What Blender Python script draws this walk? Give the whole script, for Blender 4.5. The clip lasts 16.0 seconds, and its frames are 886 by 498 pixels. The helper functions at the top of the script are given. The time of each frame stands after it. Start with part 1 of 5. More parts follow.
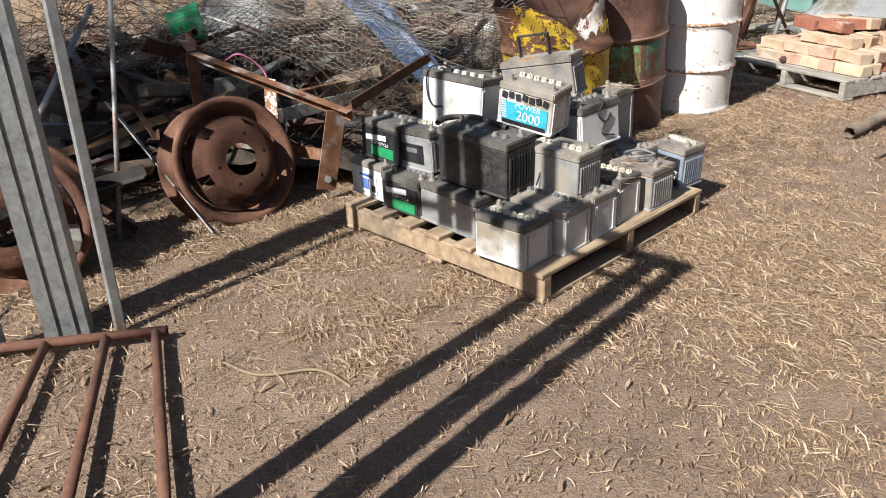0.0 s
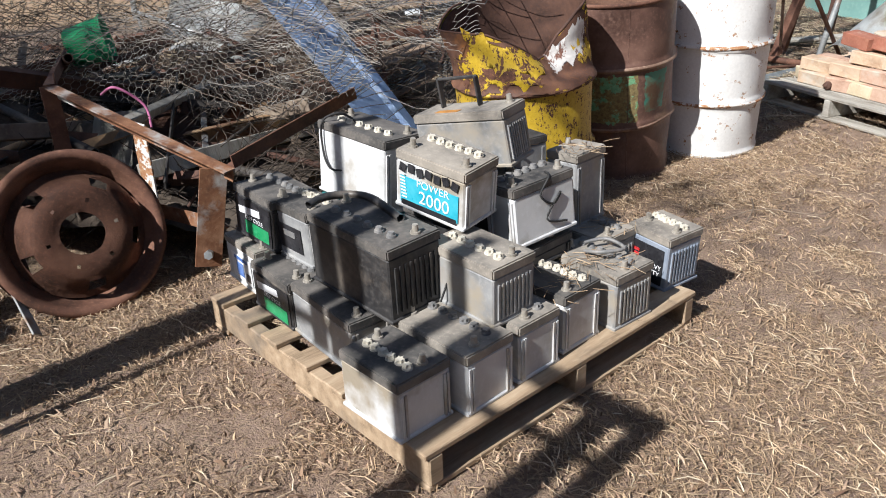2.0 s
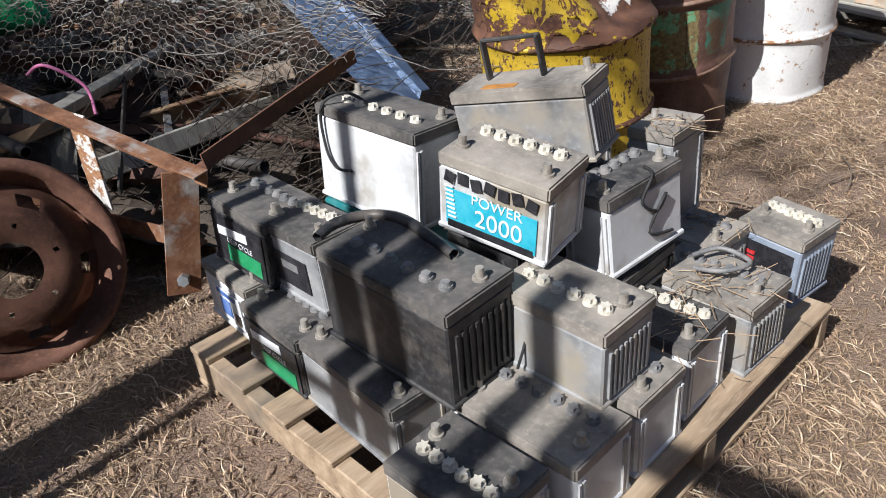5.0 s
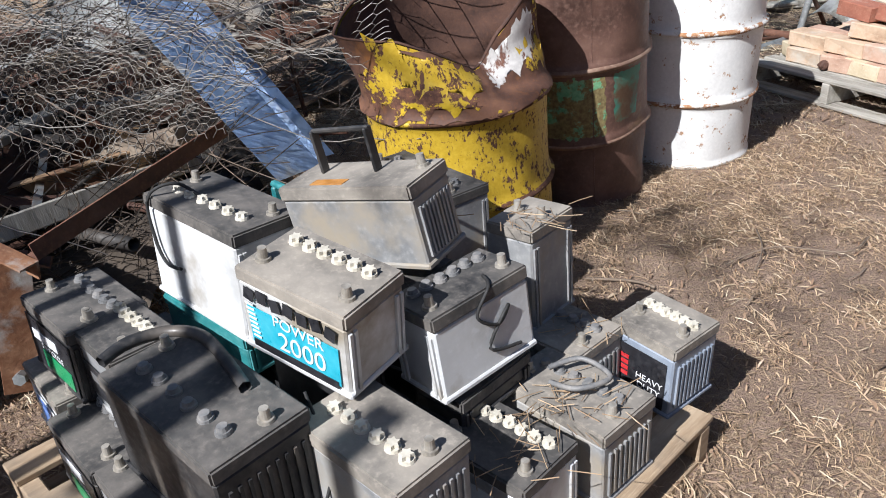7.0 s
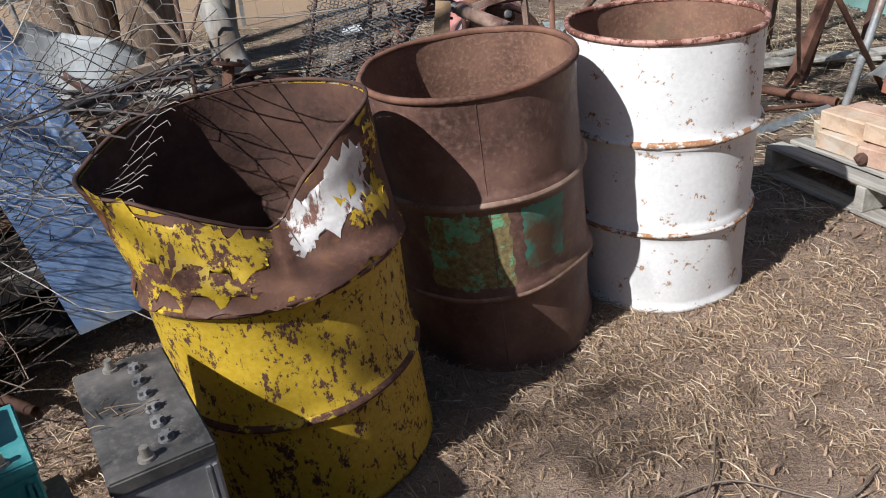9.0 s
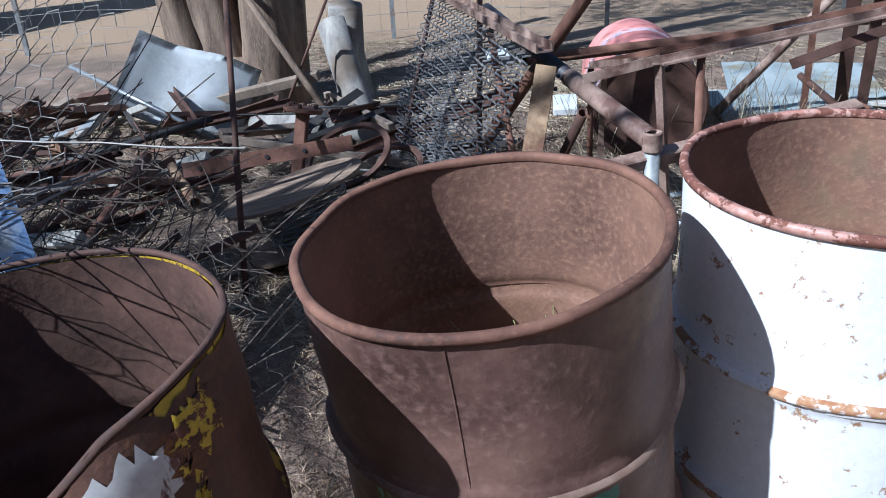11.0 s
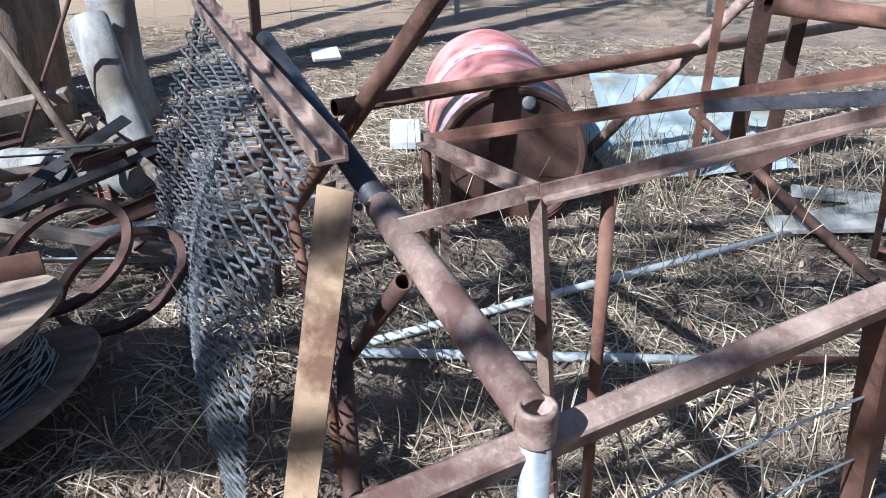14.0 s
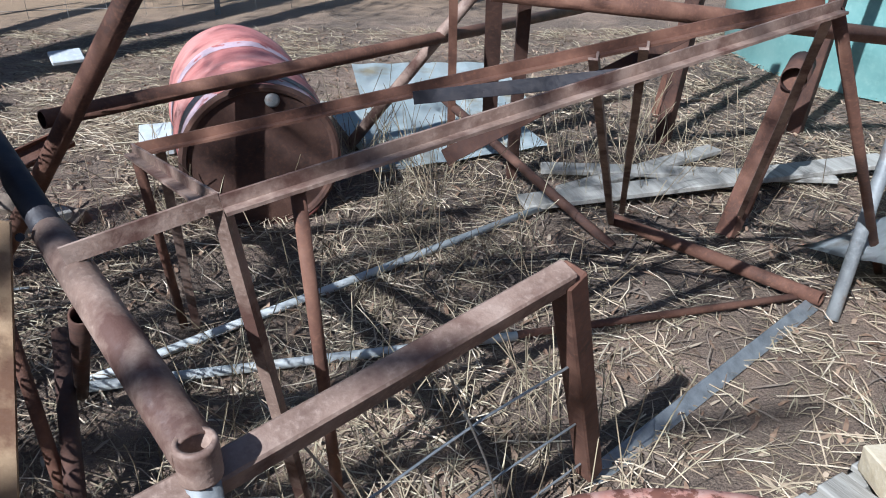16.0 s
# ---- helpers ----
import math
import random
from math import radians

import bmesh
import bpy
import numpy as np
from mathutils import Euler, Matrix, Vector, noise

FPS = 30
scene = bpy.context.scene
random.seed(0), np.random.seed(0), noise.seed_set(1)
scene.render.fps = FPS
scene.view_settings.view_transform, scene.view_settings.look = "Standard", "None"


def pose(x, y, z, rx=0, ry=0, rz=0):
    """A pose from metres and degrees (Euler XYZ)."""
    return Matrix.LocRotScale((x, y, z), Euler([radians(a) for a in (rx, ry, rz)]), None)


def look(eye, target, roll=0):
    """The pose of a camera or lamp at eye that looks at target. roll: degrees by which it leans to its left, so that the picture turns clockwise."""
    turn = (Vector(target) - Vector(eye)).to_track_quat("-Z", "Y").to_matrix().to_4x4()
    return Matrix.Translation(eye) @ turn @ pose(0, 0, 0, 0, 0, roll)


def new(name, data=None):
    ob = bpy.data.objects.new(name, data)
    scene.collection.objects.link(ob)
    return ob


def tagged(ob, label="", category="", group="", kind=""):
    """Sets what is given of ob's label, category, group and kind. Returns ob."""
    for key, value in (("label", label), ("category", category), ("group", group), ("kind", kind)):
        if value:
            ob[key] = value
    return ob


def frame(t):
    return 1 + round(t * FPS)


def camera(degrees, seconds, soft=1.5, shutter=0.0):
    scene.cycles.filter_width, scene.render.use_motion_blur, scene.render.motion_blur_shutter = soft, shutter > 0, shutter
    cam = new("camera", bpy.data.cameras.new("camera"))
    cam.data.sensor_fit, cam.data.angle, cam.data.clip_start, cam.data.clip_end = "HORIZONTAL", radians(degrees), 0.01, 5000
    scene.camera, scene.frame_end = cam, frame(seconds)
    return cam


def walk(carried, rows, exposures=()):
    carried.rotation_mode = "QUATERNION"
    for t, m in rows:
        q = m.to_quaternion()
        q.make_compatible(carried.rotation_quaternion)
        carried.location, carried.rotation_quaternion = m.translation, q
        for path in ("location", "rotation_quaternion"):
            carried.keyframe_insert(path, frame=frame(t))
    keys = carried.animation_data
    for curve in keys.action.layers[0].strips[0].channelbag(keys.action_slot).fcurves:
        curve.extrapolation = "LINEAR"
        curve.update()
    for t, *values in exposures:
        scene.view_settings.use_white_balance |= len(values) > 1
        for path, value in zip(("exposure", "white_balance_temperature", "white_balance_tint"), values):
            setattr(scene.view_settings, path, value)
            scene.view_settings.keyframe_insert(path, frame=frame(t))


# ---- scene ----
cam = camera(60.5, 16.0, soft=1.0)
PATH = [
    (0, (0.437, 0.054, 1.342), (0.325, 1.873, 0.517), -2.3),
    (0.5, (0.576, 0.263, 1.337), (0.544, 2.092, 0.529), -2.0),
    (1, (0.675, 0.556, 1.335), (0.634, 2.387, 0.532), -1.8),
    (1.5, (0.786, 0.818, 1.319), (0.657, 2.649, 0.524), -2.1),
    (2, (0.877, 1.084, 1.318), (0.654, 2.888, 0.485), -2.5),
    (2.5, (0.862, 1.301, 1.295), (0.603, 3.082, 0.424), -2.6),
    (3, (0.85, 1.525, 1.281), (0.514, 3.278, 0.379), -3.5),
    (3.5, (0.857, 1.692, 1.274), (0.481, 3.416, 0.332), -4.7),
    (3.7, (0.833, 1.73, 1.269), (0.472, 3.45, 0.315), -4.9),
    (5.8, (0.599, 1.752, 1.247), (0.508, 3.486, 0.254), -4.8),
    (6, (0.612, 1.768, 1.245), (0.532, 3.504, 0.256), -4.6),
    (6.5, (0.72, 1.848, 1.25), (0.612, 3.599, 0.29), -4.6),
    (7, (0.945, 1.988, 1.28), (0.816, 3.764, 0.369), -4.7),
    (7.5, (1.103, 2.157, 1.294), (1.048, 3.948, 0.407), -4.4),
    (8, (1.241, 2.408, 1.292), (1.231, 4.204, 0.41), -4.4),
    (8.5, (1.4, 2.658, 1.297), (1.288, 4.453, 0.422), -4.9),
    (9, (1.54, 2.903, 1.328), (1.216, 4.678, 0.466), -5.6),
    (9.2, (1.556, 3.001, 1.331), (1.148, 4.763, 0.479), -5.8),
    (11.3, (1.686, 4.117, 1.389), (0.94, 5.777, 0.559), -4.4),
    (11.5, (1.691, 4.239, 1.4), (0.982, 5.913, 0.567), -3.9),
    (12, (1.718, 4.552, 1.393), (1.007, 6.211, 0.53), -3.4),
    (12.5, (1.707, 4.76, 1.392), (0.985, 6.404, 0.511), -3.2),
    (13, (1.559, 4.976, 1.39), (0.903, 6.639, 0.493), -3.1),
    (13.5, (1.453, 5.082, 1.388), (0.893, 6.768, 0.469), -2.5),
    (14, (1.471, 5.172, 1.384), (1.084, 6.903, 0.46), -1.2),
    (14.5, (1.511, 5.209, 1.388), (1.305, 6.976, 0.473), -0.2),
    (15, (1.562, 5.214, 1.388), (1.535, 6.995, 0.479), 0.1),
    (15.5, (1.616, 5.225, 1.384), (1.72, 7.001, 0.47), 0.3),
    (16, (1.66, 5.244, 1.384), (1.761, 7.001, 0.434), 0.2),
]
walk(cam, [(t, look(eye, target, roll)) for t, eye, target, roll in PATH],
     [(0, 0.72, 6300, 10), (2, 0.66, 6050, 10), (3, 0.6, 5950, 10), (6, 0.5, 5900, 11), (7, 0.62, 5850, 11), (9.2, 0.42, 5900, 11), (11.3, 0.8, 4950, 8), (12.3, 1.18, 4950, 8), (13.5, 1.2, 5050, 8), (15, 0.88, 5150, 8), (16, 0.6, 5300, 9)])

world = bpy.data.worlds.new("sky")
scene.world = world
world.use_nodes = True
sky = world.node_tree.nodes.new("ShaderNodeTexSky")
sky.sky_type, sky.sun_disc = "NISHITA", False
SUN_AZ, SUN_EL = 52, 42          # shadows fall towards SUN_AZ (degrees from +x)
sky.sun_elevation, sky.sun_rotation = radians(SUN_EL), radians(90 - (SUN_AZ + 180))
world.node_tree.links.new(sky.outputs[0], world.node_tree.nodes["Background"].inputs[0])
world.node_tree.nodes["Background"].inputs[1].default_value = 0.05
sun = new("sun", bpy.data.lights.new("sun", "SUN"))
sun.data.energy, sun.data.angle, sun.data.color = 5.0, radians(0.55), (1.0, 0.945, 0.87)
SHADE = Vector((math.cos(radians(SUN_AZ)), math.sin(radians(SUN_AZ)), 0))
sun.matrix_world = look((0, 0, 8), Vector((0, 0, 8)) + SHADE * math.cos(radians(SUN_EL)) - Vector((0, 0, math.sin(radians(SUN_EL)))))

# ---- materials ----


def nodes_of(name, rough=0.8, metal=0.0):
    m = bpy.data.materials.new(name)
    m.use_nodes = True
    nt = m.node_tree
    b = nt.nodes["Principled BSDF"]
    b.inputs["Roughness"].default_value, b.inputs["Metallic"].default_value = rough, metal
    return m, nt, b


def spot(nt, scale, detail=4, stretch=(1, 1, 1), rough=0.6, vary=True):
    """A noise in the thing's own coordinates, moved at random from object to object."""
    tc, mp = nt.nodes.new("ShaderNodeTexCoord"), nt.nodes.new("ShaderNodeMapping")
    mp.inputs["Scale"].default_value = stretch
    nt.links.new(tc.outputs["Object"], mp.inputs[0])
    if vary:
        oi, mu = nt.nodes.new("ShaderNodeObjectInfo"), nt.nodes.new("ShaderNodeMath")
        mu.operation = "MULTIPLY"
        mu.inputs[1].default_value = 37.0
        nt.links.new(oi.outputs["Random"], mu.inputs[0])
        nt.links.new(mu.outputs[0], mp.inputs["Location"])
    n = nt.nodes.new("ShaderNodeTexNoise")
    n.inputs["Scale"].default_value, n.inputs["Detail"].default_value, n.inputs["Roughness"].default_value = scale, detail, rough
    nt.links.new(mp.outputs[0], n.inputs["Vector"])
    return n.outputs[0]


def ramp(nt, fac, stops):
    r = nt.nodes.new("ShaderNodeValToRGB")
    e = r.color_ramp.elements
    while len(e) < len(stops):
        e.new(0.5)
    for el, (p, c) in zip(e, stops):
        el.position = p
        el.color = (*c, 1) if isinstance(c, tuple) else (c, c, c, 1)
    nt.links.new(fac, r.inputs[0])
    return r.outputs[0]


def mixed(nt, fac, a, b):
    x = nt.nodes.new("ShaderNodeMix")
    x.data_type = "RGBA"
    for value, n in ((fac, 0), (a, 6), (b, 7)):
        if isinstance(value, tuple):
            x.inputs[n].default_value = (*value, 1)
        elif isinstance(value, float):
            x.inputs[n].default_value = value
        else:
            nt.links.new(value, x.inputs[n])
    return x.outputs[2]


def bumped(nt, b, fac, strength, distance=0.01):
    u = nt.nodes.new("ShaderNodeBump")
    u.inputs["Strength"].default_value, u.inputs["Distance"].default_value = strength, distance
    nt.links.new(fac, u.inputs["Height"])
    nt.links.new(u.outputs[0], b.inputs["Normal"])


def weathered(name, dark, mid, light, scale=8, fine=60, rough=0.8, metal=0.0, bump=0.3, stretch=(1, 1, 1), stain=None, amount=0.6):
    """Three tones at a coarse and a fine scale, with stains of a fourth."""
    m, nt, b = nodes_of(name, rough, metal)
    coarse, grain = spot(nt, scale, 5, stretch), spot(nt, fine, 3, stretch)
    col = ramp(nt, coarse, [(0.3, dark), (0.5, mid), (0.72, light)])
    col = mixed(nt, ramp(nt, grain, [(0.35, 0.0), (0.7, 0.55)]), col, ramp(nt, grain, [(0.3, dark), (0.7, light)]))
    if stain:
        col = mixed(nt, ramp(nt, spot(nt, scale * 0.6, 6), [(amount - 0.06, 0.0), (amount + 0.06, 1.0)]), col, stain)
    nt.links.new(col, b.inputs["Base Color"])
    nt.links.new(ramp(nt, grain, [(0.3, max(0.0, rough - 0.15)), (0.7, min(1.0, rough + 0.12))]), b.inputs["Roughness"])
    if bump:
        bumped(nt, b, grain, bump, 0.004)
    return m


def chipped(name, paint, paint2, rust, rust2, cut=0.5, scale=14, edge=0.015, stretch=(1, 1, 1), rough=0.5):
    """Paint that has flaked away from rust, with crisp edges."""
    m, nt, b = nodes_of(name, rough)
    big, flake, grain = spot(nt, scale * 0.28, 4, stretch, vary=False), spot(nt, scale, 8, stretch, 0.7, vary=False), spot(nt, 70, 3, vary=False)
    add = nt.nodes.new("ShaderNodeMath")
    add.operation = "MULTIPLY_ADD"
    add.inputs[1].default_value = 0.45
    nt.links.new(big, add.inputs[0])
    mu = nt.nodes.new("ShaderNodeMath")
    mu.operation = "MULTIPLY"
    mu.inputs[1].default_value = 0.55
    nt.links.new(flake, mu.inputs[0])
    nt.links.new(mu.outputs[0], add.inputs[2])
    mask = ramp(nt, add.outputs[0], [(cut - edge, 0.0), (cut + edge, 1.0)])
    coat = ramp(nt, grain, [(0.35, paint), (0.7, paint2)])
    bare = ramp(nt, grain, [(0.35, rust), (0.68, rust2)])
    nt.links.new(mixed(nt, mask, bare, coat), b.inputs["Base Color"])
    nt.links.new(ramp(nt, mask, [(0.0, 0.88), (1.0, rough)]), b.inputs["Roughness"])
    bumped(nt, b, mask, 0.35, 0.002)
    return m


RUST = weathered("rust", (0.05, 0.022, 0.014), (0.13, 0.058, 0.036), (0.24, 0.12, 0.075), 7, 80, 0.85)
RUST_DARK = weathered("dark rust", (0.03, 0.015, 0.011), (0.075, 0.036, 0.025), (0.14, 0.07, 0.045), 7, 70, 0.85)
RUST_TAN = weathered("tan rust", (0.16, 0.095, 0.05), (0.31, 0.205, 0.115), (0.42, 0.29, 0.17), 9, 90, 0.85, stain=(0.13, 0.065, 0.035), amount=0.54)
RUST_PINK = weathered("smooth brown rust", (0.14, 0.085, 0.062), (0.27, 0.18, 0.135), (0.42, 0.31, 0.245), 11, 110, 0.7, stain=(0.11, 0.055, 0.04), amount=0.57)
SCREEN_WIRE = weathered("dull screen wire", (0.06, 0.06, 0.065), (0.16, 0.16, 0.16), (0.38, 0.37, 0.35), 12, 60, 0.5, 0.4, 0)
RUST_ORANGE = weathered("orange rust", (0.07, 0.03, 0.018), (0.19, 0.08, 0.036), (0.33, 0.18, 0.1), 10, 70, 0.85, stain=(0.36, 0.35, 0.33), amount=0.59)
DRUM_RUST = weathered("drum rust", (0.05, 0.026, 0.02), (0.125, 0.066, 0.05), (0.235, 0.135, 0.1), 5, 60, 0.6, stain=(0.3, 0.2, 0.11), amount=0.64)
LINER = weathered("drum inside rust", (0.1, 0.052, 0.037), (0.2, 0.108, 0.074), (0.36, 0.2, 0.12), 3, 90, 0.7, stain=(0.15, 0.12, 0.07), amount=0.64)
RIM_RUST = chipped("flaking rim rust", (0.4, 0.18, 0.13), (0.5, 0.32, 0.26), (0.12, 0.045, 0.03), (0.2, 0.08, 0.05), 0.5, 40)
GALV = weathered("galvanised steel", (0.2, 0.215, 0.22), (0.31, 0.33, 0.335), (0.42, 0.44, 0.45), 25, 110, 0.45, 0.6, 0.05)
GALV_OLD = weathered("dull galvanised steel", (0.16, 0.17, 0.17), (0.27, 0.28, 0.28), (0.4, 0.41, 0.4), 10, 80, 0.6, 0.3, 0.1, stain=(0.22, 0.13, 0.08))
BLACK_STEEL = weathered("black steel", (0.012, 0.012, 0.016), (0.025, 0.024, 0.03), (0.06, 0.05, 0.05), 8, 70, 0.55)
PLANK = weathered("pallet pine", (0.2, 0.14, 0.085), (0.36, 0.26, 0.165), (0.5, 0.39, 0.27), 3, 28, 0.85, bump=0.4, stretch=(1, 9, 9), stain=(0.16, 0.13, 0.1), amount=0.62)
GREYWOOD = weathered("weathered grey timber", (0.17, 0.155, 0.13), (0.32, 0.3, 0.26), (0.47, 0.45, 0.4), 3, 26, 0.9, bump=0.5, stretch=(1, 9, 9))
WHITE_CASE = weathered("aged white plastic", (0.42, 0.42, 0.41), (0.6, 0.61, 0.61), (0.7, 0.71, 0.72), 5, 50, 0.5, bump=0.05, stain=(0.3, 0.26, 0.2), amount=0.59)
GREY_CASE = weathered("grey plastic", (0.15, 0.155, 0.16), (0.26, 0.265, 0.27), (0.4, 0.4, 0.39), 6, 60, 0.6, bump=0.05, stain=(0.32, 0.28, 0.22), amount=0.59)
BLACK_CASE = weathered("dusty black plastic", (0.012, 0.012, 0.013), (0.03, 0.03, 0.032), (0.09, 0.085, 0.08), 6, 60, 0.5, bump=0.05, stain=(0.14, 0.12, 0.1), amount=0.66)
BLUE_CASE = weathered("blue grey plastic", (0.15, 0.18, 0.23), (0.22, 0.26, 0.33), (0.34, 0.38, 0.44), 6, 60, 0.5, bump=0.05)
TEAL_CASE = weathered("teal plastic", (0.02, 0.13, 0.14), (0.03, 0.22, 0.23), (0.12, 0.34, 0.34), 6, 60, 0.5, bump=0.05)
DUST_LID = weathered("dust covered lid", (0.1, 0.092, 0.082), (0.24, 0.218, 0.188), (0.42, 0.375, 0.315), 7, 70, 0.85, bump=0.15)
DARK_LID = weathered("dark dusty lid", (0.025, 0.025, 0.026), (0.075, 0.072, 0.068), (0.2, 0.18, 0.16), 7, 70, 0.75, bump=0.12)
CAP_WHITE = weathered("yellowed cap plastic", (0.4, 0.37, 0.3), (0.58, 0.54, 0.45), (0.7, 0.67, 0.58), 20, 90, 0.55, bump=0)
CAP_GREY = weathered("grey cap plastic", (0.1, 0.105, 0.11), (0.19, 0.19, 0.19), (0.3, 0.28, 0.26), 20, 90, 0.6, bump=0)
LEAD = weathered("lead terminal", (0.22, 0.2, 0.17), (0.36, 0.33, 0.28), (0.5, 0.47, 0.42), 30, 90, 0.6, 0.4, 0.1)
CORD = weathered("black cord", (0.01, 0.01, 0.01), (0.02, 0.02, 0.02), (0.05, 0.05, 0.05), 30, 90, 0.8, bump=0)
WIRE = weathered("wire", (0.15, 0.137, 0.12), (0.28, 0.26, 0.23), (0.44, 0.41, 0.37), 10, 60, 0.6, 0.4, 0)
WIRE_DARK = weathered("dark wire", (0.03, 0.03, 0.035), (0.06, 0.055, 0.055), (0.12, 0.1, 0.09), 10, 60, 0.6, 0.3, 0)
BLUE_PAINT = weathered("faded blue paint", (0.2, 0.32, 0.55), (0.3, 0.43, 0.66), (0.44, 0.56, 0.75), 5, 50, 0.55, bump=0.1, stain=(0.55, 0.55, 0.53), amount=0.66)
GREEN_PLASTIC = weathered("green plastic", (0.01, 0.3, 0.1), (0.02, 0.42, 0.15), (0.08, 0.5, 0.22), 6, 60, 0.45, bump=0)
WHITE_SHEET = weathered("weathered white sheet", (0.4, 0.42, 0.42), (0.55, 0.58, 0.58), (0.66, 0.68, 0.68), 4, 40, 0.7, bump=0.2, stain=(0.3, 0.26, 0.2), amount=0.6)
PALE_SHEET = weathered("pale blue iron sheet", (0.42, 0.49, 0.5), (0.55, 0.61, 0.61), (0.64, 0.67, 0.64), 4, 40, 0.6, bump=0.1, stain=(0.4, 0.35, 0.24), amount=0.6)
POLY = weathered("white poly pipe", (0.4, 0.42, 0.4), (0.52, 0.54, 0.52), (0.62, 0.63, 0.6), 6, 60, 0.6, bump=0, stain=(0.3, 0.25, 0.18), amount=0.66)
TANK = weathered("pale green tank plastic", (0.13, 0.27, 0.25), (0.19, 0.35, 0.32), (0.26, 0.42, 0.38), 2, 30, 0.5, bump=0.05)
BARK = weathered("eucalypt bark", (0.055, 0.036, 0.024), (0.155, 0.105, 0.07), (0.31, 0.23, 0.16), 2.2, 22, 0.9, bump=0.9, stretch=(6, 6, 1))
BARK_PALE = weathered("smooth pale bark", (0.12, 0.11, 0.1), (0.24, 0.225, 0.2), (0.38, 0.36, 0.31), 3, 25, 0.85, bump=0.3, stretch=(4, 4, 1), stain=(0.14, 0.11, 0.08))


def many(name, stops, rough=0.8):
    """A tone of its own for each loose piece."""
    m, nt, b = nodes_of(name, rough)
    ge = nt.nodes.new("ShaderNodeNewGeometry")
    col = ramp(nt, ge.outputs["Random Per Island"], stops)
    nt.links.new(mixed(nt, ramp(nt, spot(nt, 40, 2), [(0.3, 0.0), (0.7, 0.5)]), col, (0.3, 0.22, 0.14)), b.inputs["Base Color"])
    return m


STRAW = many("dry straw", [(0.0, (0.1, 0.066, 0.042)), (0.3, (0.25, 0.165, 0.1)), (0.7, (0.46, 0.325, 0.195)), (1.0, (0.68, 0.52, 0.34))])
BARK_STRIP = many("bark strip", [(0.0, (0.13, 0.075, 0.05)), (0.4, (0.3, 0.195, 0.13)), (0.8, (0.46, 0.325, 0.225)), (1.0, (0.62, 0.48, 0.36))])
# darker copy of TWIG with shade put into its colour
SHADE_TWIG = weathered("dead twig toned for shade", (0.025, 0.019, 0.015), (0.06, 0.045, 0.035), (0.14, 0.11, 0.085), 4, 40, 0.9, bump=0.1)
PALE_STRAW = many("pale stalk", [(0.0, (0.3, 0.22, 0.14)), (0.5, (0.55, 0.44, 0.3)), (1.0, (0.8, 0.7, 0.52))])
GRASS_DRY = many("dry grass", [(0.0, (0.12, 0.09, 0.055)), (0.4, (0.26, 0.21, 0.13)), (0.75, (0.42, 0.36, 0.23)), (1.0, (0.56, 0.5, 0.34))])
GRASS_GREEN = weathered("green grass", (0.1, 0.14, 0.03), (0.22, 0.26, 0.07), (0.4, 0.4, 0.17), 4, 30, 0.7, bump=0)
TWIG = weathered("dead twig", (0.09, 0.065, 0.05), (0.2, 0.15, 0.11), (0.34, 0.28, 0.21), 4, 40, 0.9, bump=0.1)
LEAFDRY = many("dead leaf", [(0.0, (0.07, 0.04, 0.028)), (0.4, (0.18, 0.1, 0.06)), (0.75, (0.3, 0.19, 0.12)), (1.0, (0.45, 0.36, 0.26))])
LEAF = weathered("gum leaf", (0.04, 0.06, 0.025), (0.06, 0.09, 0.04), (0.1, 0.12, 0.06), 3, 30, 0.6, bump=0)
GLOSS_BLACK = weathered("scrap black", (0.012, 0.012, 0.012), (0.035, 0.03, 0.028), (0.08, 0.07, 0.06), 6, 60, 0.7)
PINK = weathered("pink twine", (0.3, 0.06, 0.16), (0.42, 0.12, 0.25), (0.5, 0.2, 0.32), 20, 60, 0.8, bump=0)
YELLOW = chipped("flaked yellow paint", (0.46, 0.3, 0.016), (0.56, 0.385, 0.035), (0.055, 0.024, 0.016), (0.13, 0.058, 0.035), 0.452, 105, 0.012, stretch=(1, 1, 0.6))
YELLOW_WORN = chipped("mostly rusted yellow paint", (0.5, 0.33, 0.014), (0.6, 0.42, 0.03), (0.07, 0.03, 0.02), (0.17, 0.075, 0.045), 0.525, 40, 0.012, stretch=(1, 1, 1.2))
BAND_RUST = weathered("dark rusted band", (0.055, 0.025, 0.017), (0.11, 0.052, 0.034), (0.2, 0.095, 0.05), 8, 80, 0.75, stain=(0.3, 0.12, 0.03), amount=0.62)
# near-black tone: heap shade put into colour, also soil in the brown drum
SOIL_SHADE = weathered("dark soil and heap shade", (0.025, 0.019, 0.014), (0.06, 0.046, 0.034), (0.13, 0.1, 0.075), 6, 50, 0.95, bump=0.9)
SPOOL_WOOD = weathered("brown weathered board", (0.1, 0.066, 0.044), (0.21, 0.145, 0.098), (0.34, 0.25, 0.175), 4, 40, 0.9, bump=0.3, stretch=(1, 7, 1))
HOOP_TAN = weathered("hoop rust", (0.1, 0.05, 0.035), (0.22, 0.13, 0.09), (0.36, 0.26, 0.19), 10, 60, 0.75)
HOOP_WHITE = chipped("rusty white hoop", (0.68, 0.66, 0.62), (0.76, 0.74, 0.7), (0.3, 0.13, 0.06), (0.42, 0.25, 0.13), 0.49, 30)
HOOP_DARK = chipped("rusty yellow hoop", (0.5, 0.34, 0.02), (0.6, 0.42, 0.03), (0.06, 0.024, 0.016), (0.13, 0.06, 0.035), 0.54, 30)
